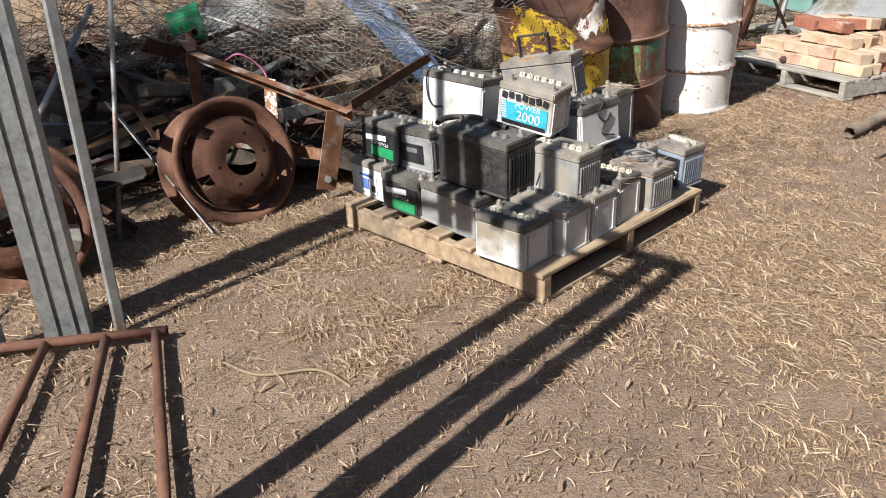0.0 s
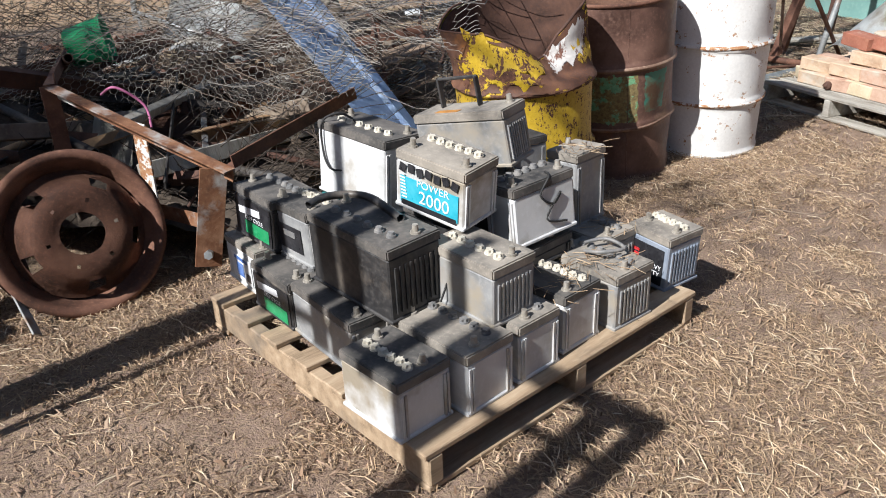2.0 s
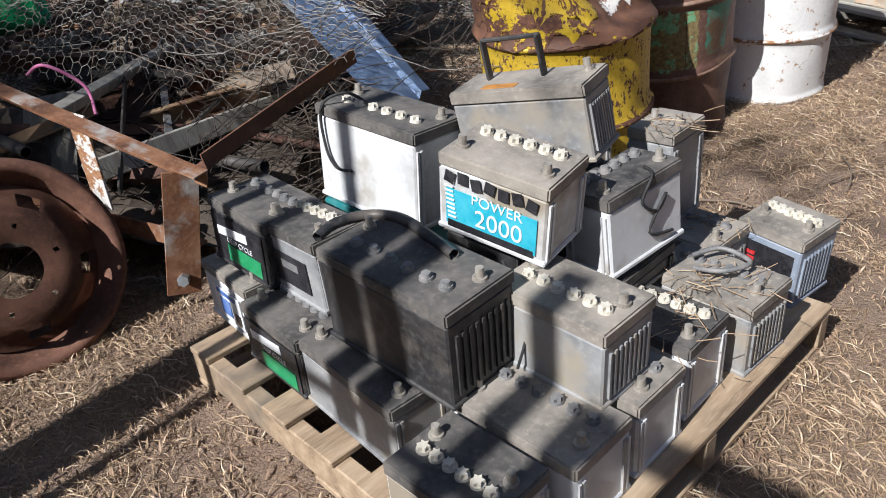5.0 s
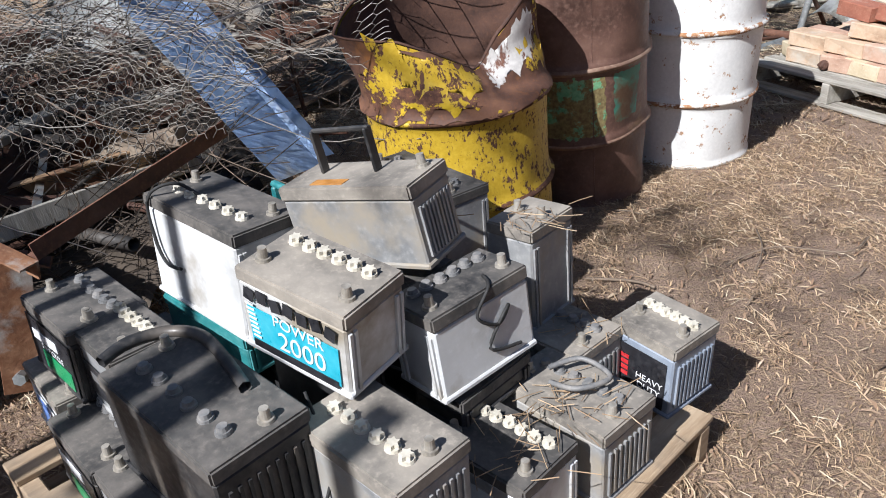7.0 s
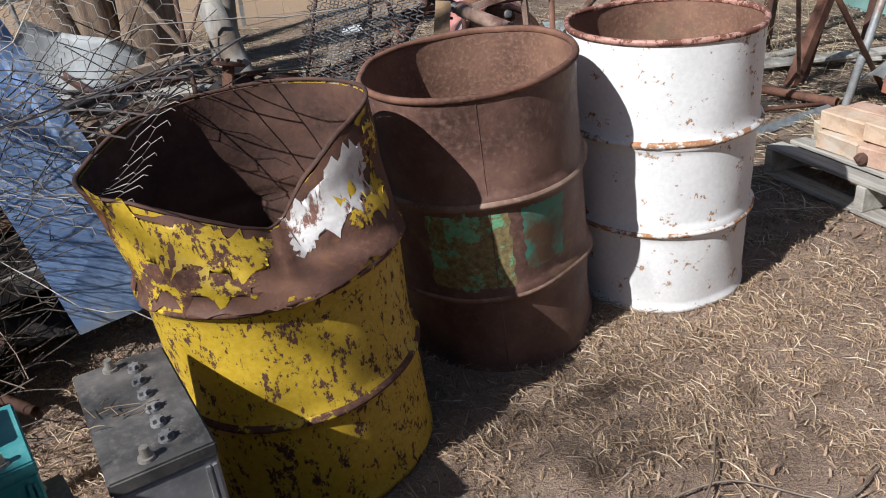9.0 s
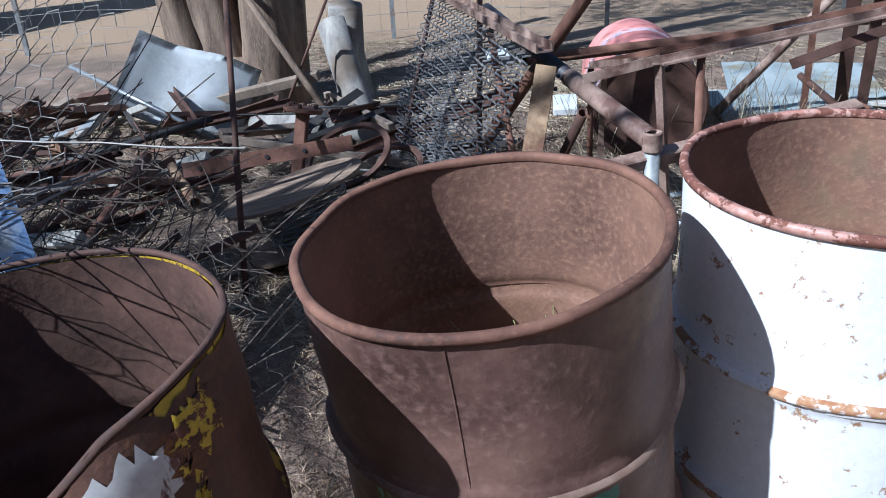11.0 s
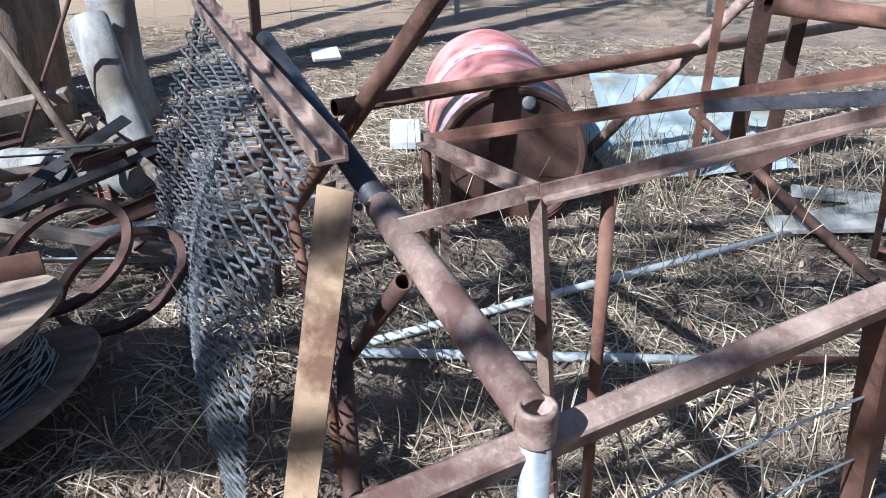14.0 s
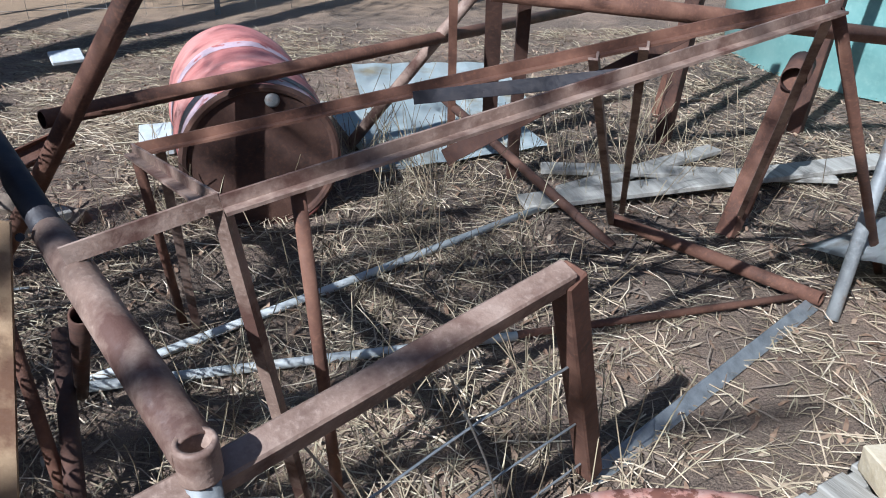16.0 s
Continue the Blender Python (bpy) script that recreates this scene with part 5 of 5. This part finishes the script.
for z0, z1, mt, lb in ((0.03, 0.12, LILAC, "pale worn band"), (0.13, 0.2, BLACK_STEEL, "dark painted band"), (0.5, 0.6, LILAC, "pale worn band")):
    bm, _ = lathe_bm([(0.297, z0), (0.297 + (0.004 if z0 > 0.4 else 0), (z0 + z1) / 2), (0.297, z1)], 56, dented(0.01, 15.0))
    bm.transform(pose(0, 0, 0, 180, 0, 0))
    part("band", bm, mt, rd, lb, smooth=True)
bm, _ = lathe_bm([(0.001, 0.012), (0.27, 0.012), (0.276, 0.0), (0.29, -0.004), (0.302, 0.002), (0.303, 0.016)], 56)
bm.transform(pose(0, 0, 0, 180, 0, 0))
part("end_cap", bm, RUST_DARK, rd, "dark rusted drum head", smooth=False)
bm, _ = lathe_bm([(0.001, 0.0), (0.018, 0.0), (0.026, 0.004), (0.028, 0.014)], 20)
bm.transform(pose(0.06, 0.235, 0.006, 180, 0, 0))
part("bung", bm, GALV_OLD, rd, "grey steel bung", smooth=True)


def corrugated(sx, sy, pitch, depth, thick=0.002):
    bm = bmesh.new()
    xs = np.arange(-sx / 2, sx / 2, pitch / 6)
    a = [bm.verts.new((x, -sy / 2, depth * math.sin(x / pitch * math.tau))) for x in xs]
    b = [bm.verts.new((x, sy / 2, depth * math.sin(x / pitch * math.tau))) for x in xs]
    for i in range(len(xs) - 1):
        bm.faces.new((a[i], a[i + 1], b[i + 1], b[i]))
    bmesh.ops.solidify(bm, geom=bm.faces[:], thickness=thick)
    return bm


solo("iron_sheet", corrugated(0.95, 0.8, 0.3, 0.004), PALE_SHEET, pose(1.85, 9.0, 0.075, 4, 0, 20), "pale iron sheet lying in the pen", "iron sheet")
solo("iron_sheet", corrugated(1.0, 0.8, 0.2, 0.004), PALE_SHEET, pose(1.9, 9.75, 0.08, 4, 2, 8), "pale iron sheet lying in the pen", "iron sheet")
solo("white_box", box(0.16, 0.26, 0.05, bevel=0.006), WHITE_SHEET, pose(0.46, 8.85, 0.06, 8, 0, 15), "white plastic tray on the leaf litter", "tray")
solo("white_box", box(0.2, 0.14, 0.03, bevel=0.006), WHITE_SHEET, pose(-0.5, 10.3, 0.12, 18, 0, 30), "white plastic offcut on the rubbish", "offcut")

# the poly tank
tk = thing("water_tank", pose(5.6, 10.6, 0), "pale green plastic water tank", "water tank")
prof = [(1.5, 0.0)] + [(1.5 + 0.03 * (1 if (i // 2) % 2 else 0), 0.12 * i) for i in range(1, 16)] + [(1.3, 2.0), (0.3, 2.3), (0.001, 2.3)]
bm, _ = lathe_bm(prof, 64)
part("body", bm, TANK, tk, smooth=True)
for x, y in ((3.0, 8.9), (3.75, 9.0)):
    bar("pen_post", "box", (x, y, 0), (x + 0.1, y - 0.1, 1.6), 0.07, RUST_DARK, "dark post in front of the tank", "post")

# ---- wire spool and scrap left of the screen ----
sp = thing("wire_spool", pose(-0.02, 6.45, 0.15, 5, -20, 0), "steel wire spool lying in the pen", "wire spool")
for z, nm, tilt in ((0.0, "lower_flange", (0, 0)), (0.2, "upper_flange", (-3, 5))):
    bm = bmesh.new()
    bmesh.ops.create_cone(bm, cap_ends=True, segments=44, radius1=0.3, radius2=0.3, depth=0.014, matrix=pose(0, 0, z, *tilt))
    part(nm, bm, SPOOL_WOOD, sp, "weathered brown flange")
lines = []
for k in range(26):
    r = 0.17 + 0.02 * random.random()
    z = 0.01 + 0.18 * k / 26
    lines.append([((r + 0.006 * math.sin(i * 1.7 + k)) * math.cos(i * math.tau / 30), (r + 0.006 * math.sin(i * 1.7 + k)) * math.sin(i * math.tau / 30), z + 0.006 * math.sin(i + k * 2)) for i in range(31)])
for strand in lines:
    part("wire_turn", wires_bm([strand], 0.003, 4), GALV, sp, smooth=True)
fb = thing("drilled_bar", pose(0, 0, 0), "rusty drilled flat bar resting on the spool", "steel bar")
a, b = Vector((-0.55, 6.32, 0.42)), Vector((0.12, 6.6, 0.49))
bar_part("bar", "flat", a, b, 0.062, RUST, fb, roll=75)
for k in (0.1, 0.3, 0.5, 0.72):
    p = a.lerp(b, k)
    bm = bmesh.new()
    bmesh.ops.create_cone(bm, cap_ends=True, segments=12, radius1=0.009, radius2=0.009, depth=0.02, matrix=between(p, p + Vector((0.2, -0.5, 0.1))))
    part("bolt_hole", bm, BLACK_STEEL, fb)
bar("rod", "rod", (-0.02, 5.93, 0.1), (-0.31, 6.52, 1.2), 0.024, RUST_DARK, "dark rusty rod standing in the scrap", "steel bar")
st = thing("flange_post", pose(-0.3, 6.75, 0.2, -12, 8, 0), "rusty post with a bolted round flange", "machine part")
part("post", box(0.06, 0.03, 0.36, bevel=0.004), RUST, st)
bm, _ = lathe_bm([(0.02, 0.36), (0.085, 0.36), (0.09, 0.366), (0.09, 0.38), (0.03, 0.385), (0.02, 0.37)], 28)
part("flange", bm, RUST, st, smooth=False)
for i in range(6):
    bm = bmesh.new()
    bmesh.ops.create_cone(bm, cap_ends=True, segments=6, radius1=0.01, radius2=0.01, depth=0.014, matrix=Matrix.Translation((0.065 * math.cos(i), 0.065 * math.sin(i), 0.39)))
    part("bolt", bm, RUST_DARK, st)
for c, tilt in (((-0.12, 6.95, 0.3), 25), ((0.02, 7.0, 0.2), 18)):
    bm, _ = lathe_bm([(0.19, 0), (0.22, 0), (0.22, 0.02), (0.19, 0.02), (0.19, 0)], 40)
    solo("steel_ring", bm, RUST_DARK, pose(*c, tilt, -14, 20), "rusty steel ring on the scrap", "ring")
for i in range(110):
    x, y = random.uniform(-3.2, 0.1), random.uniform(5.7, 8.3)
    if x > -0.95 and y < 7.2:
        continue
    scrap(x, y, random.uniform(0.03, 0.28))
bm = bmesh.new()
g = [[bm.verts.new((x, y, 0.04 * math.sin(x * 9) + 0.12 * x * y)) for x in np.linspace(-0.45, 0.42, 16)] for y in np.linspace(-0.3, 0.3, 10)]
for j in range(9):
    for i in range(15):
        bm.faces.new((g[j][i], g[j][i + 1], g[j + 1][i + 1], g[j + 1][i]))
bmesh.ops.solidify(bm, geom=bm.faces[:], thickness=0.004)
solo("iron_sheet", bm, WHITE_SHEET, pose(-2.02, 8.12, 0.31, 55, 22, 20), "weathered white sheet propped against the tree", "iron sheet", smooth=True)

# ---- trees ----


def limb_bm(points, radii, seg=14, rough=0.12, seed=0):
    bm = bmesh.new()
    rings = []
    pts = [Vector(p) for p in points]
    for i, (p, r) in enumerate(zip(pts, radii)):
        d = (pts[min(i + 1, len(pts) - 1)] - pts[max(i - 1, 0)]).normalized()
        s = d.cross(Vector((0, 1, 0.1))).normalized()
        q = d.cross(s)
        ring = []
        for k in range(seg):
            an = k * math.tau / seg
            rr = r * (1 + rough * noise.noise(Vector((math.cos(an) * 2 + seed, math.sin(an) * 2, p.z * 2))) + rough * 0.6 * math.sin(an * 5 + seed))
            ring.append(bm.verts.new(p + rr * (math.cos(an) * s + math.sin(an) * q)))
        rings.append(ring)
    for p, q in zip(rings, rings[1:]):
        for i in range(seg):
            bm.faces.new((p[i], p[(i + 1) % seg], q[(i + 1) % seg], q[i]))
    bm.faces.new(rings[-1])
    return bm


def stem(a, b, r0, r1, n=9, wob=0.05, seed=0):
    a, b = Vector(a), Vector(b)
    pts = [a.lerp(b, i / n) + Vector((noise.noise(Vector((seed, i * 0.6, 0))), noise.noise(Vector((seed, i * 0.6, 5))), 0)) * wob * min(1, i) for i in range(n + 1)]
    return pts, [r0 + (r1 - r0) * (i / n) ** 0.7 for i in range(n + 1)]


def crown_bm(centre, radii, clumps, leaves, size, seed):
    random.seed(seed)
    verts, faces = [], []
    for c in range(clumps):
        while True:
            d = Vector((random.uniform(-1, 1), random.uniform(-1, 1), random.uniform(-1, 1)))
            if d.length < 1:
                break
        o = Vector(centre) + Vector((d.x * radii[0], d.y * radii[1], d.z * radii[2]))
        spread = random.uniform(0.12, 0.32)
        for i in range(leaves):
            p = o + Vector((random.gauss(0, spread), random.gauss(0, spread), random.gauss(0, spread * 0.7)))
            a = Vector((random.gauss(0, 1), random.gauss(0, 1), random.gauss(-0.6, 0.7))).normalized()
            s = a.cross(Vector((random.gauss(0, 1), random.gauss(0, 1), random.gauss(0, 1)))).normalized()
            n = len(verts)
            ln = size * random.uniform(0.7, 1.3)
            verts += [p, p + a * ln * 0.5 + s * ln * 0.11, p + a * ln, p + a * ln * 0.5 - s * ln * 0.11]
            faces.append((n, n + 1, n + 2, n + 3))
    me = bpy.data.meshes.new("crown")
    me.from_pydata(verts, [], faces)
    me.materials.append(LEAF)
    return me


tr = thing("gum_tree", pose(-2.15, 8.9, 0.0), "many stemmed gum tree with peeling brown bark", "tree")
part("trunk", limb_bm([(0, 0, -0.05), (0, 0, 0.15), (0, 0.02, 0.4)], [0.55, 0.46, 0.3], 20, 0.2, 1), BARK, tr, smooth=True)
for i, (a, b, r0, r1) in enumerate((((-0.3, -0.05, 0.0), (-1.6, 0.5, 4.2), 0.2, 0.09), ((0.0, -0.12, 0.0), (-0.5, 0.1, 4.6), 0.24, 0.1), ((0.28, -0.05, 0.0), (0.45, 0.2, 4.8), 0.23, 0.1), ((0.15, 0.1, 0.0), (0.15, 0.9, 4.8), 0.22, 0.1), ((0.42, 0.02, 0.0), (0.6, 0.5, 4.4), 0.15, 0.08), ((-0.15, -0.25, 0.0), (-0.75, -0.3, 4.0), 0.14, 0.06))):
    part("stem", limb_bm(*stem(a, b, r0, r1, 9, 0.07, i * 3), 14, 0.16, i), BARK, tr, smooth=True)
part("cut_limb", limb_bm([(1.27, -0.4, 0.05), (1.12, -0.3, 0.35), (0.98, -0.18, 0.66)], [0.1, 0.1, 0.1], 14, 0.1, 30), BARK_PALE, tr, "pale sawn limb", smooth=True)
part("stump", limb_bm([(0.94, 0.1, 0.0), (0.92, 0.08, 0.4), (0.98, 0.02, 0.75)], [0.14, 0.12, 0.13], 14, 0.2, 33), BARK_PALE, tr, "grey broken stump", smooth=True)
crown = new("crown", crown_bm((-0.3, 0.4, 6.0), (2.6, 2.2, 1.4), 120, 60, 0.15, 3))
crown.parent = tr
tagged(crown, "grey green hanging leaves")
# unseen tree, placed for the dappled shade in the pen
tr2 = thing("gum_tree", pose(-5.0, 2.4, 0.0), "unseen tall gum tree added beside the yard to throw dappled shade", "tree")
part("trunk", limb_bm([(0, 0, -0.05), (0.1, 0, 1.5), (0.7, 0.1, 3.2), (1.7, 0.2, 4.3), (3.0, 0.2, 4.9)], [0.3, 0.22, 0.18, 0.12, 0.05], 14, 0.1, 50), BARK, tr2, smooth=True)
for i, e in enumerate(((3.6, 1.2, 5.4), (4.2, -0.2, 5.3), (3.2, -0.7, 5.0), (4.4, 0.7, 4.9))):
    part("limb", limb_bm(*stem((1.7, 0.2, 4.3), e, 0.08, 0.02, 8, 0.12, 60 + i), 8, 0.1, 60 + i), BARK, tr2, smooth=True)
crown = new("crown", crown_bm((3.3, 1.15, 5.0), (1.9, 1.1, 0.6), 34, 55, 0.13, 8))
crown.parent = tr2
tagged(crown, "grey green hanging leaves")
# dense crown added out of view to shade the scrap heap
crown = new("crown", crown_bm((-0.3, -2.1, 5.1), (1.3, 1.2, 0.7), 130, 70, 0.15, 9))
crown.parent = tr2
tagged(crown, "grey green hanging leaves")
# thin crown added out of view to darken the left of the pen
crown = new("crown", crown_bm((0.4, 0.3, 5.3), (1.5, 1.1, 0.6), 28, 60, 0.15, 10))
crown.parent = tr2
tagged(crown, "grey green hanging leaves")
# unseen limb and leaf clump for the soft shadow near the brown drum
part("limb", limb_bm(*stem((1.7, 0.2, 4.3), (2.9, -2.6, 5.35), 0.04, 0.01, 8, 0.1, 81), 8, 0.1, 81), BARK, tr2, smooth=True)
crown = new("crown", crown_bm((2.9, -2.6, 5.35), (0.1, 0.1, 0.05), 2, 90, 0.13, 12))
crown.parent = tr2
tagged(crown, "grey green hanging leaves")
part("limb", limb_bm(*stem((0.1, 0, 1.5), (-0.25, -1.5, 5.0), 0.12, 0.03, 8, 0.12, 71), 8, 0.1, 71), BARK, tr2, smooth=True)
solo("log", limb_bm([(-1.55, 8.17, 0.07), (-1.1, 8.12, 0.09), (-0.56, 8.0, 0.08)], [0.07, 0.085, 0.08], 16, 0.08, 70), BARK_PALE, Matrix(), "pale sawn log lying beside the tree", "log", smooth=True)
bar("branch", "rod", (-0.75, 8.0, 0.05), (-2.05, 8.75, 1.1), 0.05, BARK, "dead branch leaning against the tree", "branch")
bar("rod", "rod", (-1.35, 8.2, 0.1), (-1.05, 8.5, 0.85), 0.02, RUST_DARK, "thin dark bar leaning on the tree", "steel bar")
bar("rod", "pipe", (-2.6, 7.7, 0.55), (-1.45, 7.6, 0.15), 0.03, GALV, "shiny galvanised tube lying in the scrap", "pipe")

# ---- unseen walls added behind and beside the yard to block sky light ----
for n, (x, y, sx, sy, h) in enumerate(((0, -6.5, 26, 0.2, 4.5), (-12.5, 4, 0.2, 21, 5.5), (12.5, 4, 0.2, 21, 5.0))):
    solo("wall_%d" % (n + 1), box(sx, sy, h), RUST_DARK, pose(x, y, -0.05), "unseen dark wall added around the yard to block sky light", "wall", kind="structure")

# ---- far fence ----
fe = thing("wire_fence", pose(0, 0, 0), "star post and wire fence beside the track", "fence")
fx = np.linspace(-9, 9, 9)
for i, x in enumerate(fx):
    p = Vector((x + 0.1, 12.2 + 0.22 * x, 0))
    bar_part("star_post", "angle", p, p + Vector((0.02, 0.01, 1.25)), 0.05, GALV_OLD, fe)
for z in (0.12, 0.3, 0.5, 0.72, 0.95, 1.15):
    part("wire", wires_bm([[(x, 12.2 + 0.22 * x - 0.03, z + 0.02 * math.sin(x * 3)) for x in np.linspace(-9, 9, 24)]], 0.003, 4), WIRE, fe)
for x in np.arange(-8.9, 9, 0.3):
    part("stay_wire", wires_bm([[(x, 12.2 + 0.22 * x - 0.03, 0.05), (x, 12.2 + 0.22 * x - 0.03, 1.15)]], 0.002, 3), WIRE, fe)
star = bar("star_post", "angle", (-3.7, 9.9, 0.0), (-3.75, 9.8, 1.3), 0.04, GALV, "galvanised star post by the scrap", "post")

# ---- straw, leaves, twigs ----


def scatter(name, count, region, length, width, curve, material, label, seed, lift=0.003, keep=None, category="litter"):
    rng = np.random.default_rng(seed)
    verts, faces = [], []
    x0, x1, y0, y1 = region
    k = 0
    while k < count:
        x, y = rng.uniform(x0, x1), rng.uniform(y0, y1)
        if keep and rng.random() > keep(x, y):
            k += 0.34
            continue
        k += 1
        an, ln = rng.uniform(0, math.tau), length * rng.uniform(0.35, 1.5)
        w, tip = width * rng.uniform(0.6, 1.4), rng.uniform(0, 0.02)
        z = ground_height(x, y) + lift + rng.uniform(0, 0.006)
        dx, dy = math.cos(an), math.sin(an)
        bend = curve * rng.uniform(-1, 1)
        n = len(verts)
        for s in (0.0, 0.5, 1.0):
            px, py = x + dx * ln * s - dy * bend * ln * s * s, y + dy * ln * s + dx * bend * ln * s * s
            ww = w * (1.0 if s < 1 else 0.3) / 2
            pz = z + tip * s + 0.004 * math.sin(s * 3.1)
            verts += [(px - dy * ww, py + dx * ww, pz), (px + dy * ww, py - dx * ww, pz + 0.0015)]
        faces += [(n, n + 1, n + 3, n + 2), (n + 2, n + 3, n + 5, n + 4)]
    me = bpy.data.meshes.new(name)
    me.from_pydata(verts, [], faces)
    me.materials.append(material)
    tagged(new(name, me), label, category, kind="stuff")


def patchy(x, y):
    return min(1.0, max(0.06, 0.42 + 1.2 * noise.noise(Vector((x * 0.9, y * 0.9, 7))) + 1.3 * noise.noise(Vector((x * 5, y * 5, 3)))))


scatter("straw", 215000, (-1.8, 4.4, 0.9, 6.4), 0.018, 0.0013, 0.4, STRAW, "short dry straw trodden into the dirt", 1, 0.0, keep=patchy)
scatter("straw", 46000, (-1.8, 4.4, 0.9, 6.4), 0.05, 0.0017, 0.8, STRAW, "longer dry straw lying on the dirt", 2, 0.001, keep=patchy)
scatter("straw", 15000, (-1.8, 4.4, 0.9, 6.4), 0.05, 0.0026, 0.6, PALE_STRAW, "pale broken stalks on the dirt", 22, 0.003, keep=patchy)
scatter("bark_strips", 15000, (-1.8, 4.4, 0.9, 6.4), 0.032, 0.0048, 0.3, BARK_STRIP, "flat tan bark strips on the dirt", 23, 0.001, keep=patchy)
scatter("leaves", 1500, (-1.8, 4.4, 0.9, 6.4), 0.035, 0.009, 0.4, LEAFDRY, "dead leaf flakes on the dirt", 3)
scatter("wood_chips", 24000, (-1.8, 4.4, 0.9, 6.4), 0.012, 0.004, 0.2, STRAW, "small bark chips on the dirt", 4, 0.001)
scatter("wood_chips", 9000, (-1.8, 4.4, 0.9, 6.4), 0.012, 0.005, 0.2, LEAFDRY, "small dark bark flakes on the dirt", 14, 0.001)
scatter("leaves", 12000, (-3.5, 4.6, 5.6, 11.5), 0.045, 0.01, 0.4, LEAFDRY, "dead gum leaves under the pen", 5)
scatter("straw", 9000, (-1.2, 4.0, 5.9, 10.0), 0.13, 0.0034, 0.5, PALE_STRAW, "pale dead grass lying in the pen", 26, 0.012, keep=patchy)
scatter("straw", 42000, (-3.0, 4.6, 5.6, 11.5), 0.1, 0.0028, 0.5, GRASS_DRY, "dry grass stalks lying in the pen", 6, 0.006, keep=patchy)
scatter("twigs", 4200, (-3.5, 4.6, 3.2, 12.0), 0.14, 0.005, 0.4, TWIG, "dead twigs on the ground", 7, 0.006, keep=lambda x, y: 1.0 if y > 5.8 or x < -0.4 else 0.07)
# dark tone covers both dark litter and mesh shadows on this ground
scatter("twigs", 2600, (1.7, 4.4, 7.4, 10.5), 0.16, 0.006, 0.4, SHADE_TWIG, "dead twigs in the pen, toned dark for litter and shade", 27, 0.008)
rng = random.Random(77)
lines = []
for i in range(1250):
    x, y = rng.uniform(0.4, 3.3), rng.uniform(6.3, 9.0)
    if noise.noise(Vector((x * 1.6, y * 1.6, 3))) < -0.05 or (x > 2.2 and y < 7.7):
        continue
    ln, an, out = rng.uniform(0.12, 0.5), rng.uniform(0, math.tau), rng.uniform(0.1, 0.7)
    kink = rng.uniform(-0.5, 0.5)
    lines.append([(x + math.cos(an + kink * s) * ln * out * s, y + math.sin(an + kink * s) * ln * out * s, ln * (s - 0.35 * out * s * s)) for s in (0, 0.3, 0.6, 0.85, 1.0)])
solo("tall_grass", wires_bm(lines, 0.0016), GRASS_DRY, Matrix(), "tall dead grass stalks in the pen", "grass", kind="stuff")
lines = []
for i in range(4600):
    x, y = rng.uniform(-2.9, 0.45), rng.uniform(4.0, 6.1)
    if (x > 0.0 and y < 5.1) or (x > -0.9 and y > 5.6):
        continue
    z = 0.1 + max(0, min(0.75, 0.55 * (y - 3.9))) * rng.random()
    ln, an = rng.uniform(0.1, 0.4), rng.uniform(0, math.tau)
    up = rng.uniform(-0.2, 0.9)
    lines.append([(x + math.cos(an) * ln * s, y + math.sin(an) * ln * s + 0.03 * math.sin(s * 5 + i), z + ln * up * s) for s in (0, 0.35, 0.7, 1.0)])
# vines take the shaded twig colour to darken gaps in the heap
solo("dead_vines", wires_bm(lines, 0.002), SHADE_TWIG, Matrix(), "dead twigs and vines through the scrap heap, toned for shade", "twigs", kind="stuff")
for i, (pts, r) in enumerate((([(0.02, 1.98, 0.01), (-0.1, 2.06, 0.02), (-0.28, 2.04, 0.015), (-0.42, 2.12, 0.01)], 0.006), ([(2.55, 4.1, 0.01), (2.75, 4.25, 0.02), (2.9, 4.2, 0.01)], 0.007), ([(1.72, 4.25, 0.01), (1.9, 4.32, 0.03), (2.12, 4.28, 0.02), (2.25, 4.4, 0.01)], 0.0028), ([(1.8, 4.2, 0.01), (1.86, 4.32, 0.03), (1.9, 4.5, 0.01)], 0.0028), ([(1.9, 2.6, 0.01), (2.1, 2.75, 0.02), (2.35, 2.72, 0.01)], 0.004), ([(1.25, 4.2, 0.01), (1.4, 4.16, 0.014), (1.46, 4.12, 0.01)], 0.005))):
    cord(pts, r, "dry stick lying on the dirt", TWIG if i else GRASS_DRY)

lines = []
for i in range(150):
    x, y, z = rng.choice(((1.16, 3.2, 0.306), (1.06, 3.2, 0.306), (1.04, 3.5, 0.569), (0.45, 3.05, 0.506), (1.16, 3.45, 0.309), (0.95, 3.02, 0.312), (0.72, 3.9, 0.52)))
    x, y = x + rng.gauss(0, 0.045), y + rng.gauss(0, 0.045)
    an, ln = rng.uniform(0, math.tau), rng.uniform(0.02, 0.07)
    lines.append([(x + math.cos(an) * ln * s, y + math.sin(an) * ln * s, z + 0.004 + 0.008 * s * rng.random()) for s in (0, 0.5, 1.0)])
solo("straw_on_lids", wires_bm(lines, 0.0011), STRAW, Matrix(), "straw and grass caught on battery lids", "litter", kind="stuff")
